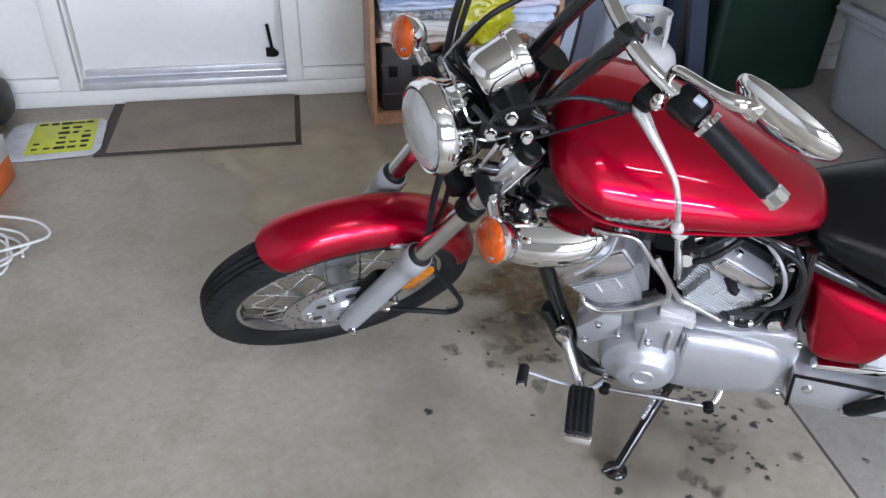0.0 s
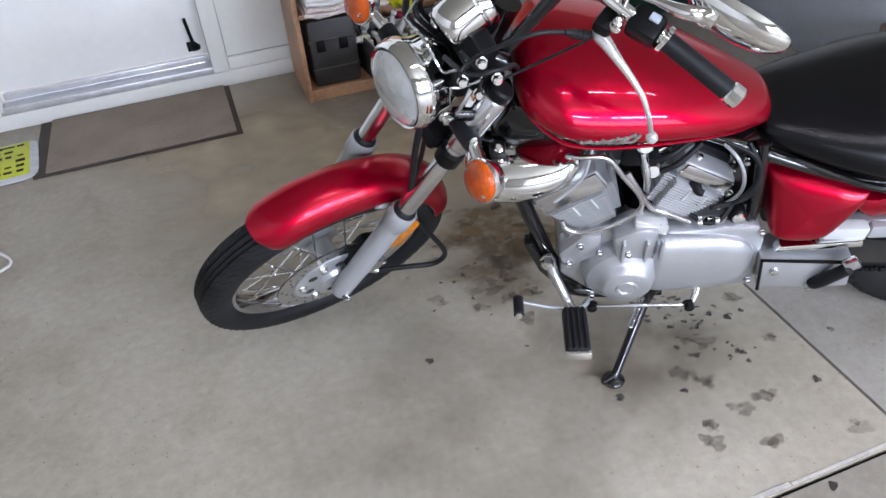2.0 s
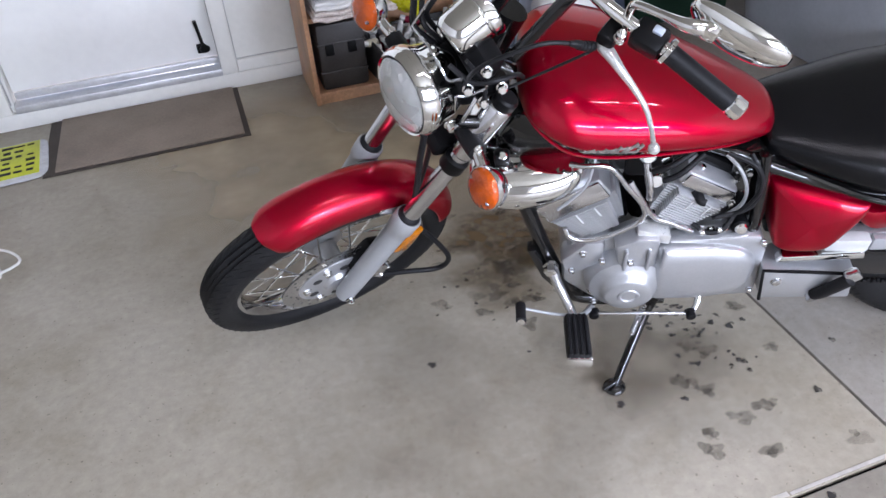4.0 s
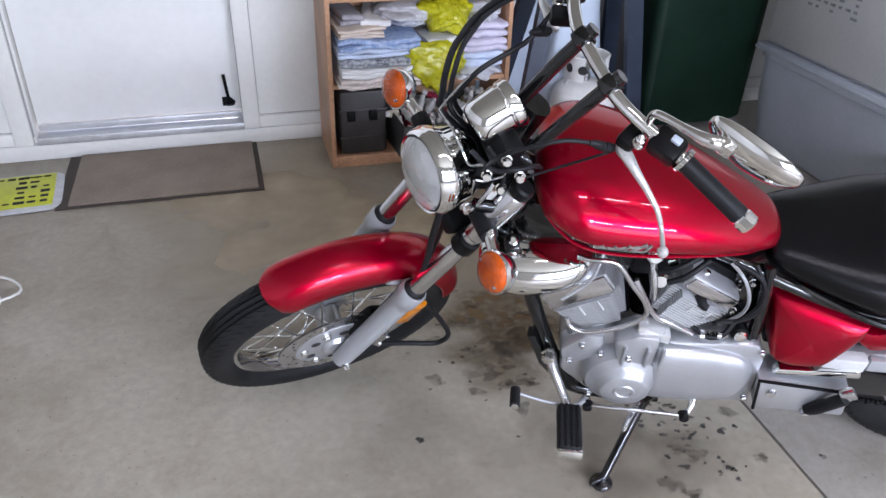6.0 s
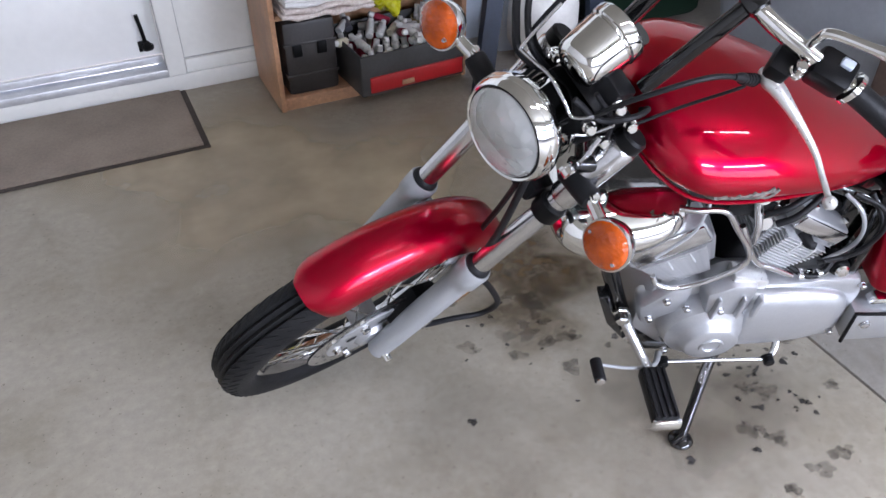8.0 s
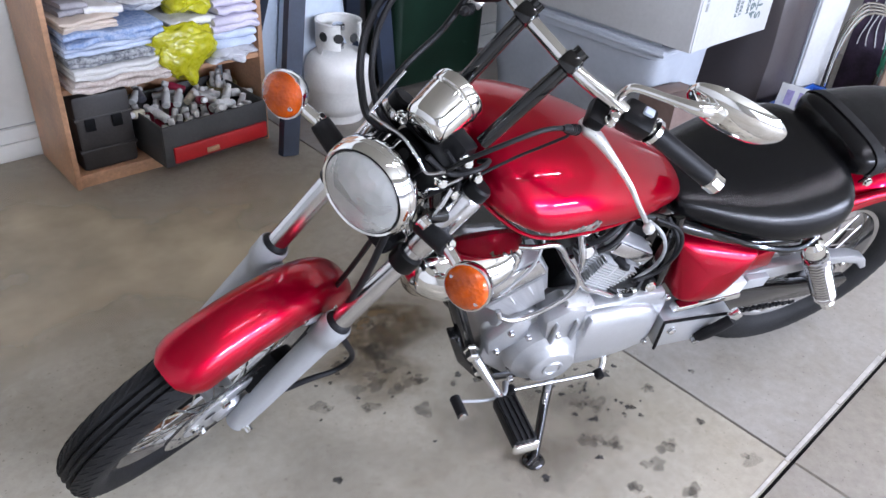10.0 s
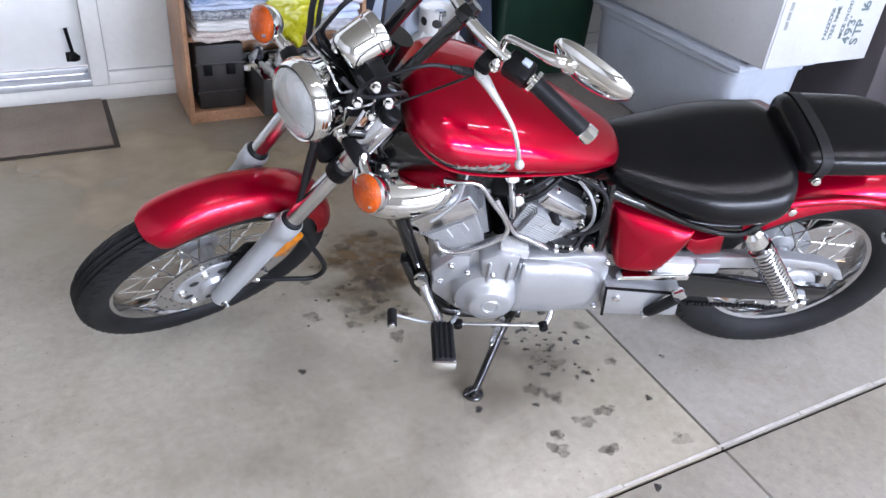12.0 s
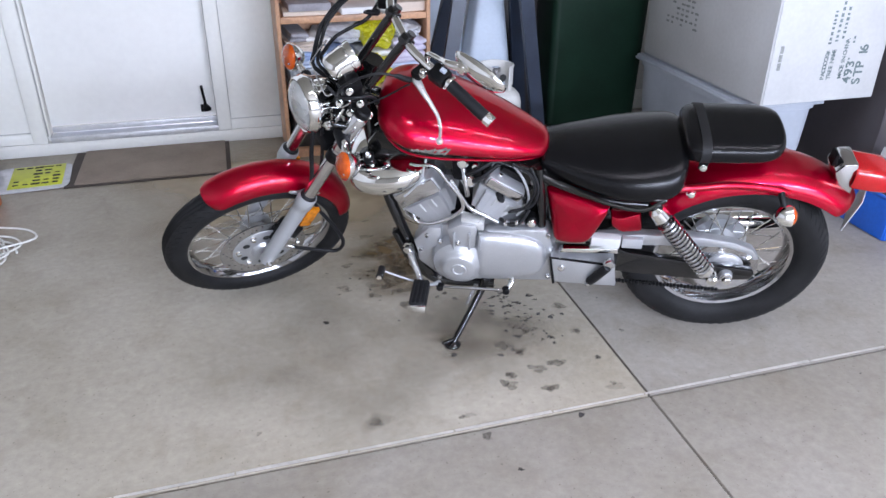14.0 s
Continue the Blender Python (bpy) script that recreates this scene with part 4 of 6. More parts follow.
for cx, cz, tilt, length, name, lift, wide, tall in ((0.905, 0.522, 33, 0.155, "front_cylinder", 0.056, 0.95, 0.056), (0.708, 0.532, -31, 0.142, "rear_cylinder", 0.074, 0.86, 0.038)):
    M = pose(cx, 0, cz, 0, tilt, 0)
    cyl = part(name, block((length * 0.60, 0.14, 0.20), (0, 0.0, -0.04), (0, 0, 0), 0.015), SATIN, bike, "black cylinder with bright alloy fins", M)
    top = lift - tall / 2 - 0.008 - (0.010 if tilt < 0 else 0)
    fin = prism([(-length / 2, -0.0009), (length / 2, -0.0009), (length / 2, 0.0009), (-length / 2, 0.0009)], -0.10, 0.128, bevel=0)
    bmesh.ops.bevel(fin, geom=[e for e in fin.edges if abs(e.verts[0].co.z - e.verts[1].co.z) > 0.001], offset=0.020, segments=4, affect="EDGES")
    first = part("fin", fin, FIN, cyl, "", pose(0, 0, top), False)
    for k in range(1, 13):
        small = 1 - 0.030 * max(0, k - 1)
        share("fin", first.data, cyl, pose(-0.012 * (1 - small) * (1 if tilt > 0 else -1), -0.02 * (1 - small), top - 0.0068 * k) @ Matrix.Diagonal((small, 1, 1, 1)))
    for x in (-0.028, 0.012):
        part("fin_rib", block((0.003, 0.006, 0.030), (x, 0.126, top - 0.017), (0, 0, 0), 0.001), FIN, cyl)
    head = part("head_cover", block((length * wide, 0.19, tall), (-0.004 if tilt > 0 else 0.012, 0.030, lift), (0, 0, 0), 0.010), ALU, cyl, "silver cylinder head")
    part("head_plate", block((length * (wide - 0.08), 0.006, tall - 0.008), (-0.004 if tilt > 0 else 0.012, 0.1265, lift), (0, 0, 0), 0.0029), STEEL, cyl, "bright head plate")
    part("head_top", block((length * 0.62, 0.11, 0.024), (0, 0.03, lift + tall / 2 + 0.009), (0, 0, 0), 0.009), SATIN, cyl, "black rocker cover")
    for x in (-0.04, 0.04):
        bolt(Vector((x, 0.10, lift + tall / 2 - 0.001)), (0, 0, 1), 0.006, 0.008, CHROME, cyl, "head_bolt")
    if tilt > 0:
        continue
    part("plug_cap", tube([(0.01, 0.11, top + 0.006), (0.004, 0.130, top + 0.006), (-0.004, 0.136, top + 0.010)], [0.012, 0.009, 0.007], 12), RUBBER, cyl, "black spark plug cap")
# pipes, carburettor and wiring between the cylinders
for pts, r, mt, lab in (
        (((0.945, 0.13, 0.682), (0.922, 0.14, 0.687), (0.875, 0.142, 0.684), (0.839, 0.145, 0.635), (0.803, 0.146, 0.58), (0.799, 0.146, 0.538), (0.845, 0.147, 0.497), (0.902, 0.147, 0.476), (0.935, 0.142, 0.482), (0.945, 0.135, 0.50)), 0.0054, STEEL, "bright breather pipe"),
        (((0.832, 0.138, 0.64), (0.818, 0.142, 0.614), (0.778, 0.144, 0.545), (0.742, 0.144, 0.523), (0.695, 0.142, 0.493)), 0.0056, STEEL, "bright breather pipe"),
        (((0.900, 0.13, 0.70), (0.905, 0.14, 0.68), (0.915, 0.147, 0.64), (0.945, 0.150, 0.60), (0.965, 0.152, 0.58)), 0.003, SLIDER, "thin grey vent hose"),
        (((0.66, 0.12, 0.69), (0.61, 0.14, 0.67), (0.595, 0.15, 0.62), (0.62, 0.15, 0.56), (0.665, 0.145, 0.535)), 0.0042, RUBBER, "black ignition lead"),
        (((0.80, 0.10, 0.66), (0.79, 0.12, 0.61), (0.785, 0.12, 0.57)), 0.0075, STEEL, "steel carburettor tube"),
        (((0.70, 0.11, 0.68), (0.74, 0.13, 0.65), (0.77, 0.13, 0.63)), 0.006, RUBBER, "black fuel hose"),
        (((0.72, 0.11, 0.685), (0.76, 0.125, 0.665), (0.79, 0.12, 0.645)), 0.006, RUBBER, "black fuel hose"),
        (((0.61, 0.10, 0.665), (0.585, 0.13, 0.62), (0.60, 0.145, 0.565), (0.66, 0.15, 0.545)), 0.0042, RUBBER, "black ignition lead")):
    part("hose", tube(pts, r, 10), mt, bike, lab)
part("carburettor", block((0.09, 0.13, 0.08), (0.79, 0.02, 0.63), (0, 0, 0), 0.015), SATIN, bike, "dark carburettor body")
for x, y, z, r in ((0.80, 0.09, 0.67, 0.016), (0.765, 0.09, 0.66, 0.012), (0.78, 0.095, 0.61, 0.018)):
    part("carb_cap", lathe([(0, r), (0.02, r), (0.026, r * 0.7)], (x, y, z), (0, 1, 0.3), 18), CHROME, bike)
part("frame_plate", prism([(0.50, 0.44), (0.62, 0.49), (0.64, 0.66), (0.56, 0.66), (0.50, 0.60)], -0.07, 0.09, bevel=0.01), BLACK, bike, "black battery box and frame")
part("rear_frame", prism([(0.30, 0.40), (0.52, 0.40), (0.52, 0.60), (0.28, 0.60)], -0.08, 0.08, bevel=0.01), BLACK, bike, "black inner frame")
part("under_tank", prism([(0.64, 0.66), (1.04, 0.76), (1.08, 0.70), (0.98, 0.60), (0.80, 0.60)], -0.06, 0.075, bevel=0.012), BLACK, bike, "black frame under the tank")

# fittings round the battery box
for x, y, z, r, mt in ((0.615, 0.094, 0.520, 0.007, CHROME), (0.632, 0.096, 0.560, 0.006, STEEL), (0.600, 0.094, 0.610, 0.006, STEEL), (0.545, 0.094, 0.560, 0.007, CHROME), (0.652, 0.130, 0.478, 0.008, CHROME), (0.672, 0.132, 0.486, 0.006, STEEL), (0.625, 0.128, 0.486, 0.006, STEEL)):
    bolt(Vector((x, y, z)), (0.1, 1, 0.2), r, 0.010, mt, bike, "frame_bolt")
for pts, r, mt, lab in (
        (((0.655, 0.10, 0.665), (0.632, 0.125, 0.650), (0.614, 0.135, 0.610), (0.612, 0.132, 0.56), (0.640, 0.125, 0.51)), 0.0036, SLIDER, "thin grey wire"),
        (((0.690, 0.12, 0.490), (0.660, 0.138, 0.482), (0.630, 0.134, 0.490), (0.605, 0.110, 0.52)), 0.0055, RUBBER, "black breather hose")):
    part("hose", tube(pts, r, 8), mt, bike, lab)
for x, z in ((0.672, 0.483), (0.640, 0.490)):
    part("hose_clip", lathe([(-0.004, 0.0075), (0.004, 0.0075)], (x, 0.137, z), (1, 0, 0), 14), CHROME, bike)

def side_cover(s):
    """A pillowed triangular panel that flares outwards to the back."""
    edge = spline([(0.560, 0.088, 0.588), (0.545, 0.112, 0.520), (0.532, 0.136, 0.462), (0.520, 0.146, 0.448), (0.47, 0.152, 0.446), (0.430, 0.154, 0.460), (0.402, 0.154, 0.52), (0.386, 0.152, 0.572), (0.392, 0.148, 0.586), (0.46, 0.122, 0.596), (0.550, 0.091, 0.596), (0.560, 0.088, 0.588)], 5)[:-1]
    mid = edge.mean(axis=0)
    rings = []
    for k in (1.0, 0.997, 0.985, 0.965, 0.935, 0.89, 0.82, 0.72, 0.58, 0.42, 0.25, 0.1, 0.02):
        ring = []
        for p in edge:
            q = mid + (p - mid) * k
            gap = float(np.mean(np.maximum(np.hypot(edge[:, 0] - q[0], edge[:, 2] - q[2]), 1e-5) ** -5.0) ** -0.2) * 0.75
            rise = 0.012 * (1 - math.exp(-gap / 0.008)) + 0.025 * (1 - math.exp(-gap / 0.026))
            ring.append((q[0], s * (q[1] + rise), q[2]))
        rings.append(ring)
    rings.insert(0, [(p[0], s * (p[1] - 0.05), p[2]) for p in edge])
    return loft(rings)


for s in (1, -1):
    part("side_cover", side_cover(s), RED, bike, "glossy red triangular side cover")
part("red_lug", prism([(0.372, 0.530), (0.345, 0.522), (0.290, 0.545), (0.276, 0.478), (0.335, 0.468), (0.366, 0.488)], 0.085, 0.132, bevel=0.010), RED, bike)
box_side = part("side_box", prism([(0.517, 0.280), (0.534, 0.385), (0.342, 0.368), (0.327, 0.278)], 0.09, 0.165, bevel=0.006), ALU, bike, "silver metal side box")
part("box_rim", tube([(0.517, 0.166, 0.28), (0.533, 0.166, 0.385), (0.45, 0.166, 0.378), (0.342, 0.166, 0.368)], 0.004, 8, 1), SATIN, box_side)
bolt(Vector((0.498, 0.166, 0.345)), (0, 1, 0), 0.009, 0.006, STEEL, box_side, "box_bolt", None, 14)
part("silver_bracket", prism([(0.51, 0.395), (0.50, 0.415), (0.34, 0.425), (0.335, 0.405)], 0.13, 0.155, bevel=0.005), CHROME, bike, "bright metal bracket")
part("label_plate", prism([(0.42, 0.425), (0.42, 0.458), (0.335, 0.455), (0.335, 0.42)], 0.12, 0.148, bevel=0.003), CARTON, bike, "white paper label")
part("label_plate", prism([(0.33, 0.42), (0.33, 0.456), (0.27, 0.455), (0.27, 0.42)], 0.12, 0.144, bevel=0.003), SLIDER, bike)
part("chain_guard", prism([(0.40, 0.405), (0.40, 0.448), (0.28, 0.462), (0.10, 0.462), (0.01, 0.450), (-0.05, 0.425), (-0.075, 0.390), (-0.06, 0.385), (-0.03, 0.412), (0.03, 0.430), (0.12, 0.428), (0.28, 0.42)], 0.098, 0.128, bevel=0.004), ALU, bike, "silver chain guard")
for s in (1, -1):
    part("swingarm", prism([(0.43, 0.305), (0.43, 0.388), (0.37, 0.402), (0.30, 0.370), (0.05, 0.336), (-0.075, 0.326), (-0.085, 0.310), (-0.075, 0.286), (0.05, 0.274), (0.30, 0.287)], 0.098 * s - 0.012, 0.098 * s + 0.012, bevel=0.005), BLACK, bike, "gloss black swingarm")
    top, bot = Vector((0.258, 0.170 * s, 0.590)), Vector((0.058, 0.170 * s, 0.345))
    ax = bot - top
    fx, fy, fz = frame_of(ax)
    shock = part("shock_absorber", rod(top, bot, 0.011), STEEL, bike, "chrome spring shock absorber")
    turns = [top.lerp(bot, 0.14 + 0.70 * k / 179) + (fx * math.cos(k * math.pi / 6) + fy * math.sin(k * math.pi / 6)) * 0.0238 for k in range(180)]
    part("spring", tube(turns, 0.0050, 8, 1), RIM, shock, "chrome coil spring")
    part("shock_cap", lathe([(-0.014, 0.012), (-0.004, 0.022), (0.03, 0.024), (0.036, 0.018)], top, ax, 24), CHROME, shock)
    part("spring_seat", lathe([(0.255, 0.020), (0.26, 0.027), (0.28, 0.027), (0.29, 0.018)], top, ax, 24), CHROME, shock)
    part("shock_eye", lathe([(-0.018, 0.012), (-0.016, 0.017), (0.016, 0.017), (0.022, 0.011)], bot, (0, s, 0), 20), CHROME, shock)
chain = part("drive_chain", block((0.010, 0.010, 0.012), (0, 0, 0), (0, 0, 0), 0.002, None, 1), SATIN, bike, "dark roller chain", Matrix.Translation((0.0, 0.075, 0.205)))
for k in range(1, 60):
    x = 0.0 + 0.0108 * k
    share("chain_link", chain.data, chain, Matrix.Translation((x, 0.002 * (k % 2), 0.03 * (x / 0.64) ** 1.2)))
# frame
for s in (1, -1):
    part("frame_tube", tube([(1.085, 0.02 * s, 0.80), (1.055, 0.055 * s, 0.62), (1.015, 0.085 * s, 0.49), (0.975, 0.095 * s, 0.37), (0.935, 0.10 * s, 0.27), (0.885, 0.10 * s, 0.20), (0.70, 0.10 * s, 0.195)], 0.0165, 14), BLACK, bike, "gloss black frame tube")
    part("seat_rail", tube([(1.08, 0.02 * s, 0.83), (0.80, 0.05 * s, 0.70), (0.63, 0.09 * s, 0.655), (0.53, 0.115 * s, 0.625), (0.40, 0.14 * s, 0.595), (0.28, 0.145 * s, 0.59)], 0.012, 12), BLACK, bike, "gloss black frame rail")
part("frame_post", tube([(0.585, 0.100, 0.665), (0.578, 0.112, 0.60), (0.570, 0.118, 0.53), (0.566, 0.118, 0.462)], 0.0125, 14), BLACK, bike, "gloss black frame post")
part("engine_mount", prism([(1.0, 0.40), (0.96, 0.30), (0.90, 0.25), (0.88, 0.22), (0.93, 0.22), (0.985, 0.30), (1.02, 0.40)], 0.085, 0.115, bevel=0.004), BLACK, bike)
# air box with chrome and red cover
box_air = part("air_box", hull([(0.902, 0.634, 0.03, 0.015, 0.02, 2), (0.908, 0.632, 0.10, 0.036, 0.040, 2.1), (0.95, 0.621, 0.142, 0.058, 0.068, 2.1), (1.02, 0.611, 0.157, 0.068, 0.083, 2.1), (1.085, 0.611, 0.153, 0.065, 0.081, 2.1), (1.125, 0.616, 0.124, 0.050, 0.058, 2.1), (1.138, 0.618, 0.05, 0.020, 0.02, 2)], 6, 56), CHROME, bike, "chrome air box cover")
part("box_clip", block((0.03, 0.02, 0.03), (1.07, 0.10, 0.676), (0, 0, 10), 0.006), SATIN, box_air)
bolt(Vector((1.068, 0.108, 0.688)), (0, 0.6, 0.8), 0.007, 0.012, CHROME, box_air, "clip_bolt", None, 10)
part("exhaust_bend", tube([(0.96, -0.03, 0.47), (1.02, -0.06, 0.44), (1.04, -0.09, 0.36), (0.98, -0.12, 0.26), (0.80, -0.16, 0.22), (0.3, -0.18, 0.24), (-0.25, -0.19, 0.28)], [0.02, 0.02, 0.02, 0.02, 0.022, 0.035, 0.035], 18), CHROME, bike, "chrome exhaust pipe")
# foot controls
peg = part("foot_peg", block((0.052, 0.115, 0.032), (0.917, 0.272, 0.300), (7, 0, 0), 0.009), RUBBER, bike, "ribbed black rubber foot peg")
for k in range(4):
    part("peg_rib", block((0.006, 0.108, 0.006), (0.899 + 0.012 * k, 0.272, 0.317), (7, 0, 0), 0.0015), RUBBER, peg)
part("peg_end", block((0.054, 0.010, 0.026), (0.917, 0.332, 0.304), (7, 0, 0), 0.004), CHROME, peg)
part("peg_bracket", tube([(0.965, 0.12, 0.352), (0.955, 0.15, 0.335), (0.93, 0.19, 0.30), (0.92, 0.215, 0.293)], [0.014, 0.011, 0.010, 0.009], 12), STEEL, bike, "steel foot peg bracket")
bolt(Vector((0.968, 0.125, 0.355)), (0.1, 1, 0), 0.014, 0.02, CHROME, bike, "bracket_bolt")
bolt(Vector((0.955, 0.14, 0.315)), (0.1, 1, 0), 0.009, 0.02, CHROME, bike, "bracket_bolt")
gear = part("gear_lever", tube([(0.872, 0.15, 0.232), (0.90, 0.19, 0.262), (0.96, 0.215, 0.305), (1.03, 0.225, 0.345)], [0.008, 0.0045, 0.0034, 0.0032], 10), SLIDER, bike, "thin grey steel gear lever")
part("shift_rubber", rod((1.036, 0.218, 0.349), (1.036, 0.262, 0.355), 0.011), RUBBER, gear)
part("rubber_end", rod((1.036, 0.262, 0.355), (1.036, 0.266, 0.3555), 0.008), CHROME, gear)
part("shift_rod", rod((0.86, 0.168, 0.232), (0.664, 0.181, 0.248), 0.0042), STEEL, bike, "steel shift rod")
for x, y, z in ((0.868, 0.165, 0.231), (0.66, 0.181, 0.25)):
    bolt(Vector((x, y, z)), (0, 1, 0), 0.011, 0.014, SATIN, bike, "rod_joint", None, 12)
part("shift_arm", tube([(0.655, 0.178, 0.25), (0.645, 0.165, 0.265), (0.64, 0.14, 0.285)], 0.008, 10), CHROME, bike)
foot = BIKE.inverted() @ Vector((-0.486, 0.384, 0.008))
stand = part("side_stand", tube([(0.725, 0.12, 0.235), (0.745, 0.14, 0.18), foot + Vector((0, 0, 0.005))], [0.0145, 0.0118, 0.0095], 14, 3), BLACK, bike, "black steel side stand")
part("stand_foot", lathe([(-0.006, 0.024), (0.0, 0.026), (0.004, 0.024), (0.012, 0.012)], foot, BIKE.to_3x3().inverted() @ Vector((0, 0, 1)), 20), BLACK, stand)
part("stand_tang", rod(foot + Vector((0.0, 0.0, 0.022)), foot + Vector((0.030, 0.020, 0.024)), 0.0055, 10), BLACK, stand)
part("stand_spring", tube([Vector((0.735, 0.135, 0.245)).lerp(foot, 0.08 + 0.32 * k / 60) + Vector((0.012 + 0.006 * math.cos(k), 0.006 * math.sin(k), 0)) for k in range(61)], 0.0018, 5, 1), STEEL, stand)
ppeg = part("passenger_peg", tube([(0.408, 0.168, 0.300), (0.398, 0.178, 0.322), (0.366, 0.19, 0.383)], [0.0135, 0.0135, 0.0135], 16, 2), RUBBER, bike, "black folded passenger peg")
part("peg_hinge", block((0.03, 0.02, 0.03), (0.362, 0.185, 0.392), (0, 40, 0), 0.006), STEEL, ppeg)
part("peg_tip", block((0.022, 0.022, 0.012), (0.412, 0.170, 0.293), (0, 30, 0), 0.003), STEEL, ppeg)
# tail
tail = part("tail_light", hull([(-0.375, 0.628, 0.050, 0.030, 0.030, 4.5), (-0.372, 0.628, 0.057, 0.035, 0.035, 4.5), (-0.285, 0.640, 0.058, 0.036, 0.036, 4.5), (-0.28, 0.640, 0.05, 0.030, 0.030, 4)], 2, 32), REDLENS, bike, "red tail light")
part("clear_lens", hull([(-0.379, 0.628, 0.048, 0.012, 0.012, 4), (-0.376, 0.628, 0.050, 0.013, 0.013, 4)], 2, 24), GLASS, tail)
part("tail_bracket", prism([(-0.225, 0.655), (-0.245, 0.685), (-0.280, 0.688), (-0.288, 0.60), (-0.30, 0.52), (-0.28, 0.50), (-0.255, 0.58)], -0.045, 0.045, bevel=0.006), STEEL, bike, "bright steel tail light bracket")
part("plate_bracket", prism([(-0.235, 0.66), (-0.232, 0.70), (-0.224, 0.70), (-0.218, 0.66)], -0.02, 0.02, bevel=0.004), SATIN, bike)
plate = part("number_plate", block((0.003, 0.13, 0.120), (-0.338, 0, 0.515), (0, -10, -24), 0.0012), CARTON, bike, "white number plate seen edge on")

# ---- mat, shelf, boxes ----
MAT = material("grey_mat", (0.255, 0.205, 0.165), 0.9, 0, 0, 0.1, 5, 120, 0.3, 200)
DARKMAT = material("dark_mat_edge", (0.060, 0.048, 0.040), 0.9, 0, 0, 0.1, 6, 120, 0.3, 200)
mat = empty("door_mat", pose(-1.495, 2.262, 0), "grey ribbed door mat with a dark rubber edge", "mat")
part("backing", block((0.75, 0.462, 0.006), (0, 0, 0.003), (0, 0, 0), 0.002), DARKMAT, mat)
part("tread", block((0.685, 0.445, 0.008), (0.012, 0.004, 0.0102), (0, 0, 0), 0.003), MAT, mat)


def soft(lo, hi, seed, wave=0.006, square=5.0, cuts=7, freq=14.0):
    """A soft padded block: rounded edges and a wavy skin."""
    bm = bmesh.new()
    bmesh.ops.create_cube(bm, size=2)
    bmesh.ops.subdivide_edges(bm, edges=bm.edges[:], cuts=cuts, use_grid_fill=True)
    lo, hi = Vector(lo), Vector(hi)
    c, h = (lo + hi) / 2, (hi - lo) / 2
    for v in bm.verts:
        u = v.co.copy()
        k = (abs(u.x) ** square + abs(u.y) ** square + abs(u.z) ** square) ** (1 / square)
        m = max(abs(u.x), abs(u.y), abs(u.z))
        u = u * (m / k)
        p = Vector((u.x * h.x, u.y * h.y, u.z * h.z))
        n = noise.noise_vector((p + Vector((seed, seed * 2, seed * 3))) * freq)
        v.co = c + p + Vector((n.x, n.y, n.z * 0.7)) * wave
    return bm


shelf = empty("bookshelf", pose(0, 0, 0), "open wood-effect shelf full of linen and supplies", "shelf")
for x0 in (-0.835, -0.113):
    part("side_panel", span((x0, 2.16, 0), (x0 + 0.018, 2.495, 1.8), 0.0015), WOOD, shelf)
for z in (0.03, 0.335, 0.665, 1.0, 1.35, 1.78):
    part("shelf_board", span((-0.816, 2.165, z), (-0.114, 2.49, z + (0.018 if z != 0.665 else 0.03)), 0.0015), WOOD, shelf)
part("plinth", span((-0.816, 2.17, 0), (-0.114, 2.19, 0.029), 0.001), WOOD, shelf)
part("back_panel", span((-0.816, 2.484, 0.05), (-0.114, 2.489, 1.78), 0), WOOD, shelf)

CLOTHS = {k: material("cloth_" + k, c, 0.85, 0, 0, v, s, 160, 0.35, 240, second=b) for k, c, b, v, s in (
    ("white", (0.74, 0.73, 0.72), None, 0.05, 9), ("ivory", (0.62, 0.52, 0.44), None, 0.06, 9), ("lace", (0.76, 0.70, 0.66), (0.52, 0.42, 0.38), 0.1, 130), ("sky", (0.55, 0.62, 0.76), None, 0.07, 12), ("blue", (0.52, 0.60, 0.74), (0.16, 0.27, 0.52), 0.1, 60),
    ("navy", (0.6, 0.62, 0.64), (0.015, 0.02, 0.04), 0.1, 75), ("lilac", (0.62, 0.58, 0.70), None, 0.08, 10), ("grey", (0.30, 0.29, 0.31), None, 0.1, 20))}
FILM = material("clear_plastic_film", (0.82, 0.83, 0.88), 0.18, 0, 0, 0.06, 20, 80, 0.5, 30, transmission=0.35)
LIME = material("yellow_plastic_bag", (0.44, 0.42, 0.010), 0.28, 0, 0, 0.12, 12, 60, 0.5, 40)


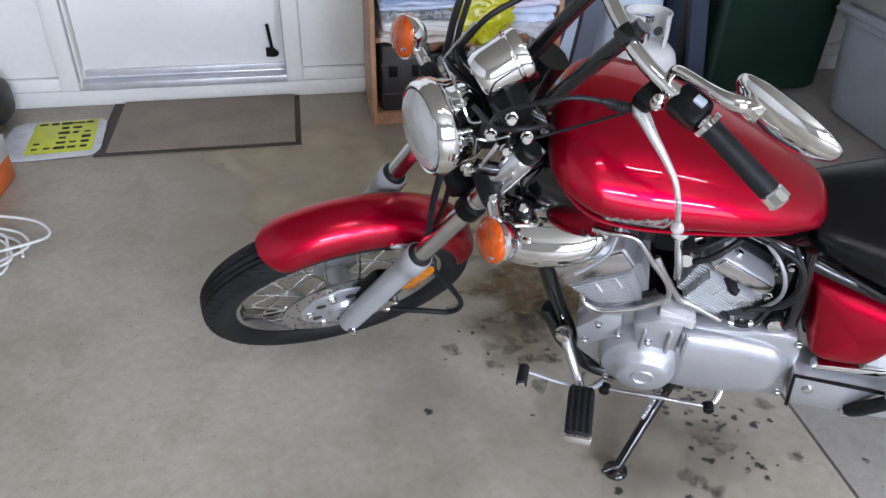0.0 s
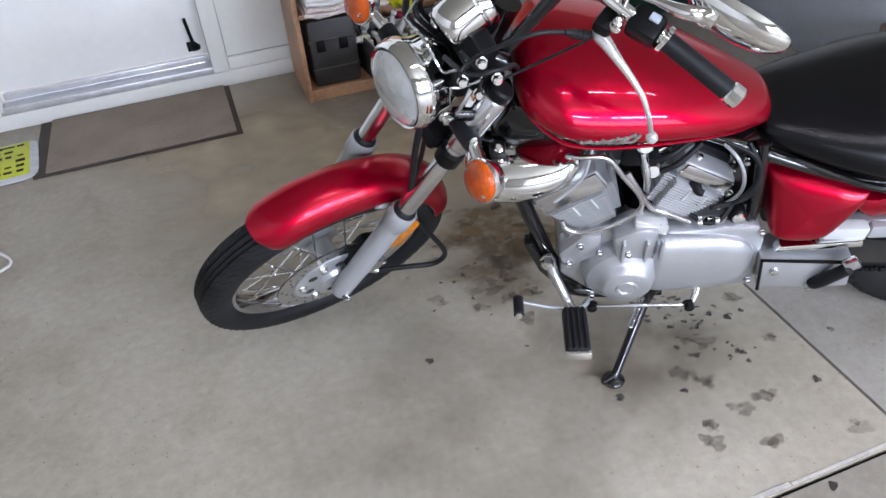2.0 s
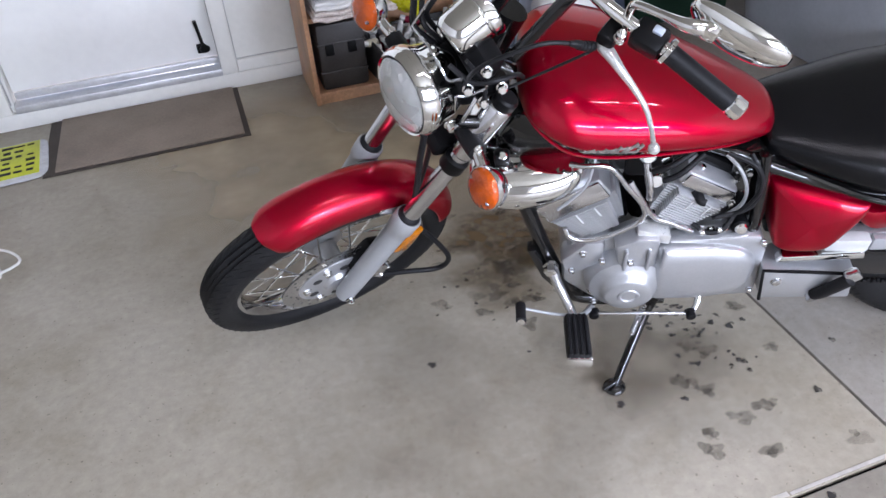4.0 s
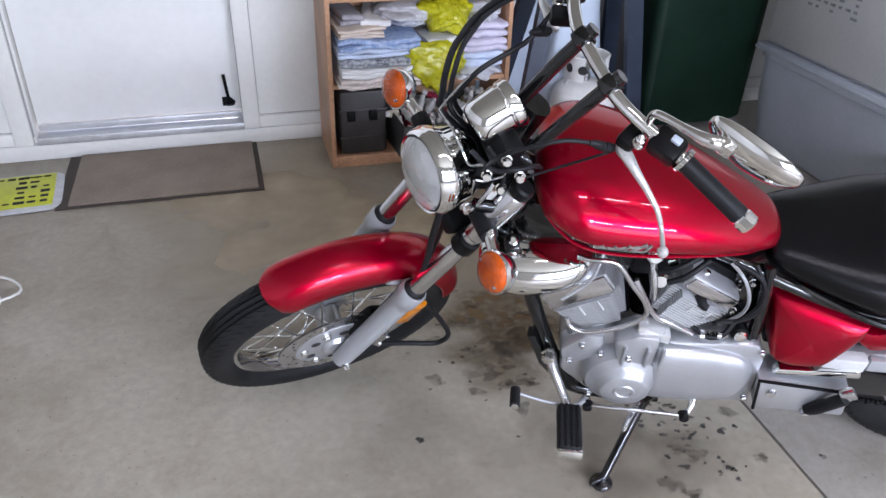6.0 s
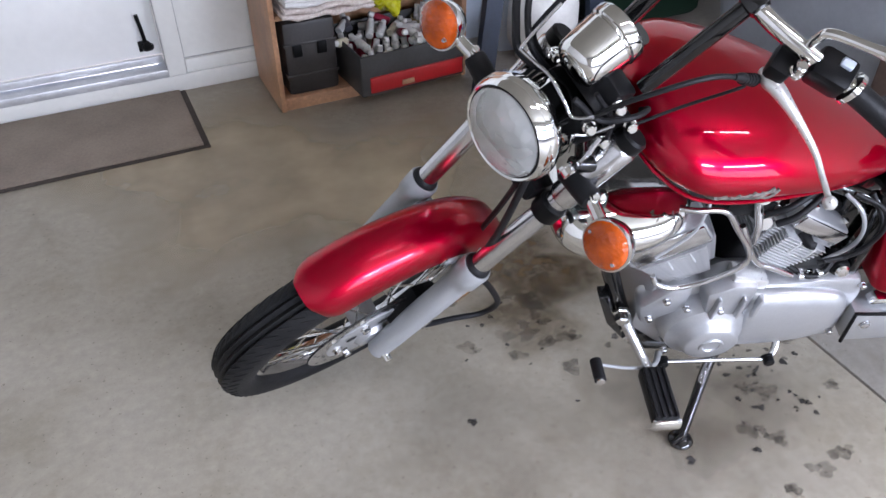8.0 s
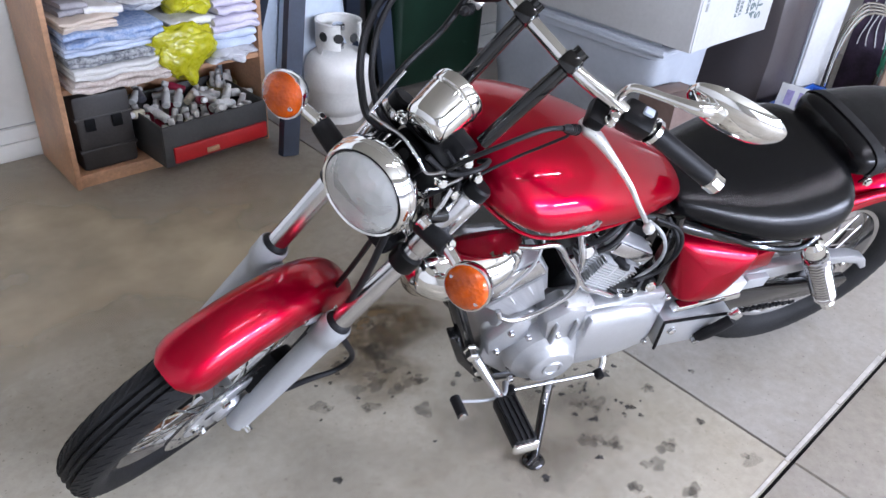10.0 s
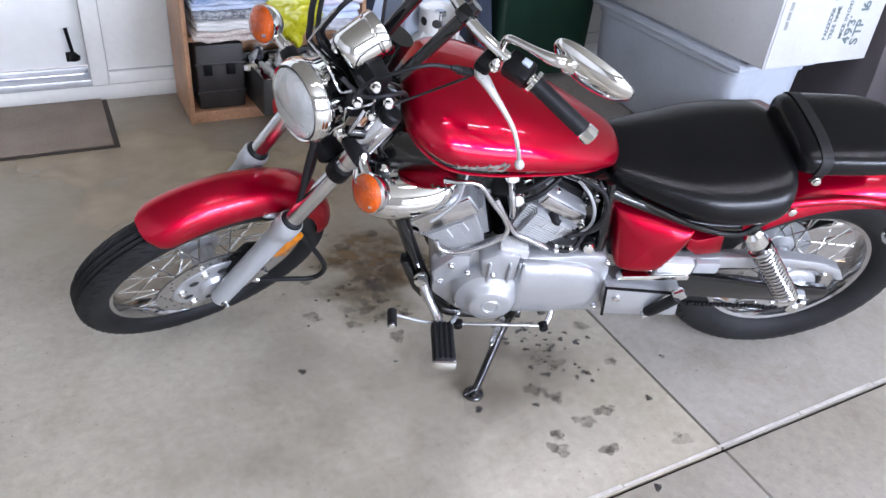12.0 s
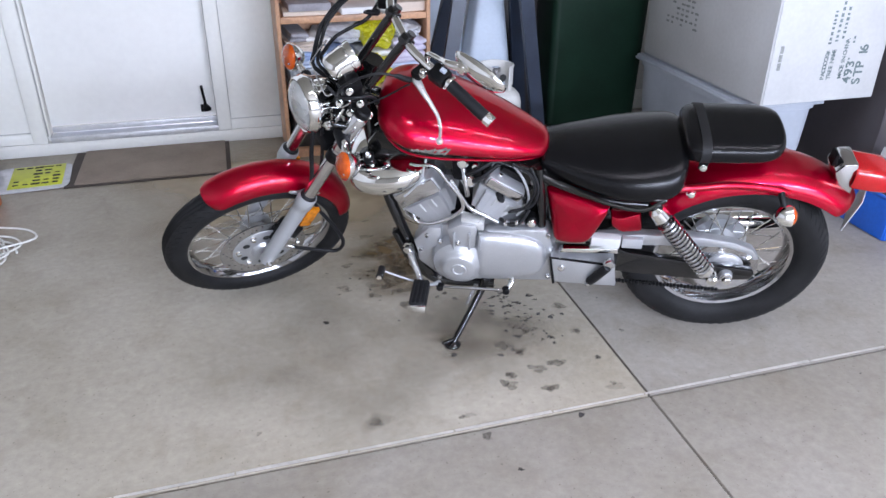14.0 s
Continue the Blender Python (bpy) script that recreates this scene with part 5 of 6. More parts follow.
def sheet(w, d, z0, h, seed, wave, sag=0.0):
    """One fold of cloth: a rolled front edge, square ends, and a lay that ripples along its length."""
    rings = []
    n = 30
    for i in range(n + 1):
        u = i / n
        x = -w + 2 * w * u
        tip = 0.72 + 0.28 * min(1.0, 7 * u, 7 * (1 - u)) ** 0.5
        ripple = wave * noise.noise(Vector((x * 13 + seed, seed * 3.1, 0)))
        lift = wave * 0.9 * noise.noise(Vector((x * 9, seed * 1.7, 4))) + wave * 0.5 * noise.noise(Vector((x * 31, seed, 9))) - sag * (2 * u - 1) ** 2
        ring = []
        for k in range(9):
            a = math.pi * (0.5 + k / 8)
            ring.append((x, -d + h * 0.5 + ripple * 1.6 + h * 0.55 * math.cos(a), z0 + h / 2 + lift + h / 2 * tip * math.sin(a)))
        back = [(x, y, z0 + h / 2 + lift * (1 - f) - h / 2 * tip + wave * 0.6 * noise.noise(Vector((x * 12, y * 14, seed)))) for y, f in ((-d * 0.3, 0.4), (d * 0.4, 0.8), (d, 1))]
        top = [(x, y, z + h * tip) for x, y, z in back[::-1]]
        rings.append(ring[::-1][::-1] + back + top)
    return loft(rings)


def towel(x0, x1, y0, y1, z0, h, folds, kind, seed, label, turn=0.0):
    """A folded cloth: one thing whose folds are sheets on one another."""
    ob = empty("folded_cloth", pose((x0 + x1) / 2, (y0 + y1) / 2, z0, 0, 0, turn), label, "cloth", "linen on the shelf")
    w, d = (x1 - x0) / 2, (y1 - y0) / 2
    r = random.Random(seed)
    each = h / folds
    for k in range(folds):
        part("fold", sheet(w - r.uniform(0, 0.014), d - r.uniform(0, 0.012), each * k, each * 1.04, seed + k * 3.7, 0.011 if each > 0.014 else 0.008), CLOTHS[kind], ob)
    return ob


def crumple(at, size, seed, sharp=1.0, cuts=5, taper=0.0):
    """A thin crumpled bag: a lumpy body broken into sharp creases."""
    bm = bmesh.new()
    bmesh.ops.create_icosphere(bm, subdivisions=cuts, radius=1)
    o = Vector((seed, seed * 2.3, seed * 0.7))
    for v in bm.verts:
        u = v.co.copy()
        k = 1 + 0.22 * noise.noise(u * 1.6 + o)
        for f, amp in ((1.7, 0.34), (3.6, 0.16), (8, 0.05)):
            k -= sharp * amp * (1 - abs(noise.noise(u * f + o)) * 3.2)
        v.co = Vector(at) + Vector((u.x * size[0] * k * (1 + taper * u.z), u.y * size[1] * k, u.z * size[2] * k))
    return bm


towel(-0.805, -0.475, 2.085, 2.46, 0.354, 0.040, 2, "lace", 1, "cream lace cloth folded on the shelf")
towel(-0.80, -0.46, 2.095, 2.46, 0.394, 0.036, 2, "white", 4, "white cotton cloth folded on the shelf", 1.5)
towel(-0.80, -0.49, 2.10, 2.45, 0.430, 0.038, 2, "navy", 6, "black and white patterned cloth folded on the shelf", -1)
towel(-0.805, -0.49, 2.10, 2.45, 0.468, 0.032, 2, "sky", 8, "pale blue cloth folded on the shelf", 1)
towel(-0.80, -0.48, 2.095, 2.45, 0.501, 0.038, 2, "blue", 9, "blue and white patterned cloth folded on the shelf")
towel(-0.805, -0.62, 2.115, 2.45, 0.540, 0.038, 3, "ivory", 12, "beige cloth folded on the shelf", 3)
towel(-0.80, -0.69, 2.15, 2.44, 0.579, 0.04, 2, "grey", 17, "grey cloth folded on the shelf", 6)
towel(-0.69, -0.55, 2.14, 2.42, 0.579, 0.024, 1, "white", 15, "white cloth folded on the shelf", -12)
towel(-0.46, -0.33, 2.18, 2.47, 0.354, 0.09, 3, "grey", 19, "dark cloth folded on the shelf")
towel(-0.46, -0.29, 2.125, 2.46, 0.446, 0.07, 3, "white", 21, "white cloth folded on the shelf", 4)
towel(-0.33, -0.125, 2.12, 2.46, 0.400, 0.062, 2, "sky", 24, "pale blue cloth folded in plastic film", -3)
towel(-0.32, -0.125, 2.11, 2.46, 0.464, 0.052, 2, "lilac", 27, "pale lilac cloth folded in plastic film", 2)
towel(-0.30, -0.13, 2.125, 2.46, 0.518, 0.05, 2, "lilac", 30, "pale lilac cloth folded on the shelf", 5)
tagged(part("linen_bag", crumple((-0.52, 2.28, 0.598), (0.13, 0.15, 0.052), 33, 0.25), FILM), "cloudy plastic bag of white linen on the shelf", "bag")
tagged(part("linen_bag", crumple((-0.205, 2.27, 0.602), (0.085, 0.14, 0.045), 35, 0.25), FILM), "cloudy plastic bag of grey linen on the shelf", "bag")
tagged(part("plastic_bag", crumple((-0.36, 2.23, 0.60), (0.11, 0.12, 0.075), 36, 0.32), LIME), "yellow plastic bag on the shelf", "bag")
tagged(part("plastic_bag", crumple((-0.425, 2.135, 0.420), (0.120, 0.060, 0.105), 39, 0.32, 5, 0.5), LIME), "yellow plastic bag hanging over the shelf edge", "bag")
tagged(part("linen_bag", crumple((-0.235, 2.24, 0.383), (0.12, 0.165, 0.036), 43, 0.25), FILM), "clear plastic bag of linen on the shelf", "bag")
for k, (x0, x1, h, c) in enumerate(((-0.80, -0.56, 0.02, "ivory"), (-0.78, -0.58, 0.035, "grey"), (-0.54, -0.30, 0.03, "white"), (-0.29, -0.13, 0.045, "ivory"))):
    tagged(part("paper_ream", block((x1 - x0, 0.26, h), ((x0 + x1) / 2, 2.31, 0.696 + h / 2 + (0.021 if k == 1 else 0)), (0, 0, 3 * k), 0.003), CLOTHS[c]), "stack of papers lying on the shelf", "paper")

CASE = material("black_case_plastic", (0.030, 0.027, 0.026), 0.45, 0, 0, 0.15, 9, 120, 0.15, 120)
case = empty("tool_case", pose(-0.70, 2.31, 0.048), "black plastic tool case standing in the shelf", "case")
part("case_body", block((0.19, 0.27, 0.27), (0, 0, 0.136), (0, 0, 0), 0.016), CASE, case)
for z in (0.075, 0.19):
    part("case_rib", block((0.196, 0.276, 0.012), (0, 0, z), (0, 0, 0), 0.004), CASE, case)
for x in (-0.05, 0.04):
    part("latch", block((0.035, 0.012, 0.045), (x, -0.138, 0.17), (0, 0, 0), 0.004), SATIN, case)
TRAY = material("dark_tray_plastic", (0.045, 0.045, 0.045), 0.5, 0, 0, 0.15, 9, 120, 0.1, 120)
REDP = material("red_plastic", (0.42, 0.012, 0.014), 0.4, 0, 0, 0.08, 8, 90)
tray = empty("tool_tray", pose(-0.365, 2.235, 0.049, 0, 0, 4), "dark grey tray with a red front full of small bottles", "tray")
part("tray_floor", block((0.42, 0.34, 0.012), (0, 0, 0.007), (0, 0, 0), 0.004), TRAY, tray)
for y, t in ((-0.165, 0.0), (0.165, 0.0)):
    part("tray_wall", block((0.42, 0.010, 0.15), (0, y, 0.078), (0, 0, 0), 0.004), TRAY, tray)
for x in (-0.205, 0.205):
    part("tray_wall", block((0.010, 0.32, 0.15), (x, 0, 0.078), (0, 0, 0), 0.004), TRAY, tray)
part("front_panel", block((0.38, 0.012, 0.06), (0.012, -0.172, 0.042), (0, 0, 0), 0.005), REDP, tray, "red front panel")
part("front_latch", block((0.05, 0.008, 0.02), (-0.03, -0.178, 0.03), (0, 0, 0), 0.003), WOOD, tray)
LIQ = [material("bottle_" + k, c, 0.3, 0, 0.2, 0.1, 20, 90) for k, c in (("clear", (0.70, 0.70, 0.69)), ("red", (0.30, 0.02, 0.05)), ("slate", (0.10, 0.10, 0.12)), ("cream", (0.6, 0.55, 0.42)), ("rose", (0.5, 0.24, 0.24)), ("white", (0.72, 0.72, 0.70)))]
CAPM = material("white_cap", (0.74, 0.73, 0.71), 0.4, 0, 0, 0.04, 20, 90)
proto = []
for mt in LIQ:
    b = empty("paint_bottle", pose(0, 0, -5), "small craft paint bottle with a white cap", "bottle", "bottles in the tray")
    part("bottle", lathe([(0, 0.013), (0.002, 0.0155), (0.055, 0.0155), (0.062, 0.011), (0.066, 0.009)], (0, 0, 0), (0, 0, 1), 14), mt, b)
    part("cap", lathe([(0.064, 0.0115), (0.066, 0.012), (0.084, 0.011), (0.086, 0.009)], (0, 0, 0), (0, 0, 1), 12), CAPM, b)
    proto.append(b)
rng = random.Random(5)
at = []
for i in range(9):
    for j in range(6):
        at.append((-0.175 + 0.043 * i + rng.uniform(-0.004, 0.004), -0.138 + 0.053 * j + rng.uniform(-0.006, 0.006)))
for k, (x, y) in enumerate(at):
    lying = y > -0.10 and rng.random() < 0.35
    z = 0.098 + (0.085 if lying else rng.uniform(0, 0.02))
    m = pose(-0.365 + x, 2.235 + y, z, rng.uniform(60, 95) if lying else rng.uniform(-14, 14), rng.uniform(-12, 12), rng.uniform(0, 360))
    if k < len(proto):
        proto[k].matrix_world = m
    else:
        copy_thing(proto[rng.choice((0, 0, 5, 0, 1, 2, 3, 5, 5))], m)
RATTAN = material("basket", (0.42, 0.36, 0.18), 0.6, 0, 0, 0.15, 40, 140, 0.4, 120)
basket = empty("small_basket", pose(-0.175, 2.36, 0.125), "small yellowish basket holding bottles", "basket")
part("basket_wall", lathe([(0, 0.045), (0.002, 0.05), (0.055, 0.058), (0.058, 0.058), (0.058, 0.054), (0.006, 0.046)], (0, 0, 0), (0, 0, 1), 28), RATTAN, basket)
for k in range(5):
    copy_thing(proto[(0, 3, 5, 0, 5)[k]], pose(-0.175 + 0.03 * math.cos(k * 1.3), 2.36 + 0.03 * math.sin(k * 1.3), 0.14, 6 * (k - 2), 5, 40 * k))

# gas bottle, sawhorse, bins
bottle = empty("gas_bottle", pose(0.268, 2.195, 0) @ Matrix.Diagonal((1, 1, 0.95, 1)), "white steel gas bottle standing on the floor", "gas bottle")
part("shell", lathe([(0.022, 0.05), (0.03, 0.095), (0.05, 0.125), (0.08, 0.138), (0.11, 0.141), (0.155, 0.1415), (0.16, 0.143), (0.165, 0.1415), (0.23, 0.140), (0.265, 0.130), (0.29, 0.108), (0.305, 0.07), (0.31, 0.01)], (0, 0, 0), (0, 0, 1), 48), TANKW, bottle)
part("foot_ring", lathe([(0, 0.098), (0, 0.102), (0.045, 0.106), (0.05, 0.10), (0.045, 0.096)], (0, 0, 0), (0, 0, 1), 40, None, False, True), TANKW, bottle)
collar = bmesh.new()
rings = []
for k in range(40):
    a = radians(-60 + 300 * k / 39)
    low = 0.298 if (k % 10) < 3 else 0.325
    rings.append([(0.088 * math.cos(a), 0.088 * math.sin(a), low), (0.092 * math.cos(a), 0.092 * math.sin(a), low), (0.092 * math.cos(a), 0.092 * math.sin(a), 0.425), (0.088 * math.cos(a), 0.088 * math.sin(a), 0.425)])
part("collar", loft(rings), TANKW, bottle, "white steel guard collar")
part("rolled_edge", tube([(0.09 * math.cos(radians(-60 + 300 * k / 30)), 0.09 * math.sin(radians(-60 + 300 * k / 30)), 0.427) for k in range(31)], 0.006, 8, 1), TANKW, bottle)
# Dark discs laid on the collar, coloured like the shade inside holes.
for a in (195, 235, 275):
    part("collar_hole_shade", lathe([(0.0925, 0.020), (0.0935, 0.019)], (0, 0, 0.378), (math.cos(radians(a)), math.sin(radians(a)), 0), 20), HOLE_SHADE, bottle)
valve = part("valve", lathe([(0.30, 0.022), (0.34, 0.020), (0.345, 0.014), (0.385, 0.014), (0.39, 0.026), (0.41, 0.026), (0.415, 0.02)], (0, 0, 0), (0, 0, 1), 20), STEEL, bottle, "brass gas valve")
part("valve_outlet", rod((0, 0, 0.36), (-0.05, -0.05, 0.362), 0.013), STEEL, valve)

saw = empty("sawhorse", pose(0.205, 2.2, 0), "folding sawhorse of dark blue painted steel", "sawhorse")
for (x0, y0), (x1, y1) in (((-0.315, -0.205), (-0.16, -0.09)), ((0.325, -0.02), (0.165, -0.09)), ((-0.30, 0.23), (-0.16, 0.05)), ((0.31, 0.25), (0.165, 0.05))):
    a, b = Vector((x0, y0, 0)), Vector((x1, y1, 0.82))
    d = b - a
    fx, fy, fz = frame_of(d)
    wide = Vector((1, 0, 0)) - fz * fz.x
    wide.normalize()
    deep = fz.cross(wide)
    bm = loft([[p + wide * 0.034 * i + deep * 0.018 * j for i, j in ((-1, -1), (1, -1), (1, 1), (-1, 1))] for p in (a, b)])
    part("leg", bm, NAVY, saw)
part("crossbar", span((-0.165, -0.105, 0.765), (0.17, -0.08, 0.81), 0.004), NAVY, saw)
part("beam", span((-0.20, -0.12, 0.815), (0.20, 0.09, 0.88), 0.006), NAVY, saw)
tub = empty("pale_tub", pose(0.27, 2.385, 0), "pale blue plastic tub standing behind a sawhorse", "tub")
rings = []
for z, w, d in ((0, 0.150, 0.10), (0.02, 0.155, 0.105), (0.40, 0.117, 0.09), (0.70, 0.077, 0.08), (0.92, 0.055, 0.07), (0.93, 0.045, 0.06)):
    rings.append([(w * math.copysign(abs(math.cos(a)) ** 0.35, math.cos(a)), d * math.copysign(abs(math.sin(a)) ** 0.35, math.sin(a)), z) for a in np.linspace(0, 2 * math.pi, 32, endpoint=False)])
part("shell", loft(rings), PALE, tub)
board = tagged(part("black_board", block((0.30, 0.02, 1.4), (0.50, 2.47, 0.70), (-2, 0, 0), 0.004), CASE), "black board leaning on the wall", "board")
tagged(part("black_board", block((0.30, 0.02, 1.2), (0.02, 2.485, 0.6), (-1, 0, 0), 0.004), PALE), "pale panel leaning on the wall", "board")

trash = empty("wheeled_bin", pose(0.86, 2.34, 0), "tall dark green plastic wheeled bin", "bin")
rings = []
for z, w, d in ((0.03, 0.255, 0.105), (0.05, 0.268, 0.12), (0.85, 0.280, 0.135), (0.90, 0.285, 0.14)):
    rings.append([(w * math.copysign(abs(math.cos(a)) ** 0.22, math.cos(a)), d * math.copysign(abs(math.sin(a)) ** 0.22, math.sin(a)), z) for a in np.linspace(0, 2 * math.pi, 48, endpoint=False)])
part("body", loft(rings), GREEN, trash)
part("rim", span((-0.30, -0.15, 0.90), (0.30, 0.15, 0.94), 0.012), GREEN, trash)
part("lid", block((0.61, 0.31, 0.04), (0, 0, 0.962), (0, 0, 0), 0.015), GREEN, trash)
for x in (-0.2, 0.2):
    part("wheel", lathe([(-0.02, 0.05), (-0.018, 0.06), (0.018, 0.06), (0.02, 0.05)], (x, 0.06, 0.06), (1, 0, 0), 24), SATIN, trash)

bin_ = empty("storage_bin", pose(1.25, 1.66, 0), "large grey plastic storage bin with a lid", "bin")
rings = []
for z, w, d in ((0.0, 0.145, 0.40), (0.012, 0.16, 0.42), (0.20, 0.185, 0.447), (0.385, 0.195, 0.455), (0.39, 0.205, 0.465), (0.41, 0.205, 0.465)):
    rings.append([(w * math.copysign(abs(math.cos(a)) ** 0.2, math.cos(a)), d * math.copysign(abs(math.sin(a)) ** 0.2, math.sin(a)), z) for a in np.linspace(0, 2 * math.pi, 64, endpoint=False)])
part("tub", loft(rings), BIN, bin_)
lid = part("lid", block((0.412, 0.95, 0.030), (0, 0, 0.426), (0, 0, 0), 0.012), BIN, bin_)
part("lid_rim", block((0.420, 0.958, 0.016), (0, 0, 0.418), (0, 0, 0), 0.006), BIN, bin_)
part("lid_step", block((0.36, 0.88, 0.016), (0, 0, 0.448), (0, 0, 0), 0.006), BIN, bin_)
carton = empty("carton", pose(1.333, 1.585, 0.457), "long white printed cardboard carton on a storage bin", "box")
part("carton_body", block((0.566, 0.99, 0.53), (0, 0, 0.266), (0, 0, 0), 0.005), CARTON, carton)
part("flap_edge", block((0.010, 0.006, 0.525), (-0.272, -0.4965, 0.265), (0, 0, 0), 0.002), CARTON, carton)
INK = material("printing_ink", (0.13, 0.17, 0.17), 0.7, 0, 0, 0.2, 60, 300)
INKG = material("grey_print", (0.22, 0.23, 0.22), 0.7, 0, 0, 0.2, 60, 300)


def lettering(text, size, m, parent, mt=INK):
    """Letters of the built-in font, each a thin mesh of its own."""
    x = 0.0
    for ch in text:
        if ch != " ":
            cu = bpy.data.curves.new("letter", "FONT")
            cu.body, cu.size, cu.extrude, cu.offset = ch, size, 0.0004, size * 0.022
            tmp = new("letter", cu)
            me = bpy.data.meshes.new_from_object(tmp.evaluated_get(bpy.context.evaluated_depsgraph_get()))
            bpy.data.objects.remove(tmp)
            me.materials.append(mt)
            ob = new("letter", me)
            ob.parent = parent
            ob.matrix_local = m @ Matrix.Translation((x, 0, 0))
        x += size * (0.30 if ch in " I1" else 0.58)


UP = Matrix(((0, -1, 0, 0), (0, 0, -1, 0), (1, 0, 0, 0), (0, 0, 0, 1)))


def on_end(x, z):
    return Matrix.Translation((x - 1.333, -0.4962, z - 0.457)) @ UP


lettering("PADDOCK#", 0.026, on_end(1.335, 0.552), carton)
lettering("TREE NAME", 0.026, on_end(1.366, 0.552), carton)
lettering("MADE IN CHINA", 0.026, on_end(1.422, 0.552), carton)
lettering("493", 0.058, on_end(1.474, 0.530), carton)
lettering("STP 16", 0.060, on_end(1.525, 0.522), carton)
dash = random.Random(8)
for x, z0, z1, h in ((1.325, 0.70, 0.84, 0.019), (1.356, 0.71, 0.93, 0.019), (1.385, 0.72, 0.84, 0.019), (1.440, 0.56, 0.64, 0.014), (1.325, 0.88, 0.95, 0.019), (1.445, 0.70, 0.74, 0.012)):
    z = z0
    while z < z1:
        w = dash.uniform(0.008, 0.018)
        part("print_bar", block((h * dash.uniform(0.55, 0.8), 0.0008, w * 0.8), (x - 1.333, -0.4958, z - 0.457 + w / 2), (0, 0, 0), 0), INK, carton)
        z += w + dash.uniform(0.004, 0.009)
for z in (0.62, 0.655, 0.69):
    part("print_bar", block((0.016, 0.0008, 0.03), (1.10 - 1.333, -0.4958, z - 0.457), (0, 0, 0), 0), INKG, carton)
for i in range(6):
    for j in range(7):
        if dash.random() < 0.72:
            part("print_bar", block((0.0008, dash.uniform(0.015, 0.034), 0.010), (-0.2838, 0.06 + 0.04 * j, 0.20 + 0.024 * i), (0, 0, 0), 0), INKG, carton)

# things stacked to the east
BLUEP = material("blue_crate_plastic", (0.01, 0.10, 0.48), 0.35, 0, 0, 0.08, 6, 90)
crate = empty("blue_crate", pose(1.70, 0.80, 0), "open blue plastic crate on the floor", "crate")
for x, y, sx, sy in ((-0.29, 0, 0.012, 0.32), (0.29, 0, 0.012, 0.32), (0, -0.16, 0.58, 0.012), (0, 0.16, 0.58, 0.012)):
    part("crate_wall", block((sx, sy, 0.175), (x, y, 0.09), (0, 0, 0), 0.004), BLUEP, crate)
part("crate_floor", block((0.57, 0.31, 0.01), (0, 0, 0.006), (0, 0, 0), 0.003), BLUEP, crate)
part("crate_rim", tube([(-0.295, -0.165, 0.178), (0.295, -0.165, 0.178), (0.295, 0.165, 0.178), (-0.295, 0.165, 0.178), (-0.295, -0.165, 0.178)], 0.009, 8, 1), BLUEP, crate)
foam = empty("foam_box", pose(2.00, 1.04, 0, 0, 0, -20), "tall white foam packing box standing behind a crate", "box")
part("foam_slab", block((0.16, 0.13, 0.92), (0, 0, 0.46), (0, 0, 0), 0.010), CARTON, foam)
# Grey sheet over the west face: its shade is put into the colour.
part("foam_shaded_face", block((0.006, 0.10, 0.88), (-0.0825, -0.004, 0.46), (0, 0, 0), 0.002), BIN, foam)
inner = empty("dark_box", pose(1.725, 0.80, 0.012), "dark storage box with a blue strap in a crate", "box")
part("box_body", block((0.48, 0.28, 0.16), (0, 0, 0.081), (0, 0, 0), 0.01), CASE, inner)
part("strap", block((0.484, 0.012, 0.163), (0, 0.10, 0.0815), (0, 0, 0), 0.002), BLUEP, inner)
LILAC = material("lilac_print", (0.22, 0.19, 0.34), 0.6, 0, 0, 0.1, 30, 120)
packet = empty("paper_packet", pose(1.60, 0.85, 0.173, 0, 18, 8), "white printed packet leaning on a box in a crate", "packet")
part("packet_body", block((0.02, 0.19, 0.11), (0, 0, 0.055), (0, 0, 0), 0.003), CARTON, packet)
for k in range(3):
    part("print_bar", block((0.002, 0.030, 0.060), (-0.0105, -0.05 + 0.05 * k, 0.058), (0, 0, 0), 0), LILAC, packet)
tin = part("round_tin", lathe([(0, 0.045), (0.05, 0.046), (0.062, 0.040), (0.066, 0.02)], (1.86, 0.78, 0.173), (0, 0, 1), 24), STEEL)
tagged(tin, "dull metal round tin on a dark box", "tin")
MAUVE = material("mauve_brown_carton", (0.190, 0.130, 0.110), 0.65, 0, 0, 0.10, 6, 80, 0.08, 60)
box = empty("small_carton", pose(1.085, 1.115, 0, 0, 0, -10), "small greyish-brown cardboard box against a storage bin", "box")
for x, y, sx, sy in ((-0.105, 0, 0.005, 0.17), (0.105, 0, 0.005, 0.17), (0, -0.087, 0.215, 0.005), (0, 0.087, 0.215, 0.005)):
    part("carton_side", block((sx, sy, 0.285), (x, y, 0.1435), (0, 0, 0), 0.001), MAUVE, box)
part("carton_base", block((0.205, 0.17, 0.004), (0, 0, 0.003), (0, 0, 0), 0), MAUVE, box)
part("flap", block((0.210, 0.088, 0.004), (0, -0.044, 0.289), (3, 0, 0), 0.001), MAUVE, box)
part("flap", block((0.210, 0.084, 0.004), (0, 0.045, 0.291), (-4, 0, 0), 0.001), MAUVE, box)
tote = empty("black_tote", pose(1.93, 1.45, 0), "tall black plastic tote in the corner", "tote")
TOTE = material("charcoal_tote_plastic", (0.058, 0.050, 0.052), 0.30, 0, 0, 0.08, 3, 400, 0.02, 200)
part("tote_body", soft((-0.27, -0.42, 0.0), (0.30, 0.45, 0.70), 51, 0.01, 9, 8, 5), TOTE, tote)
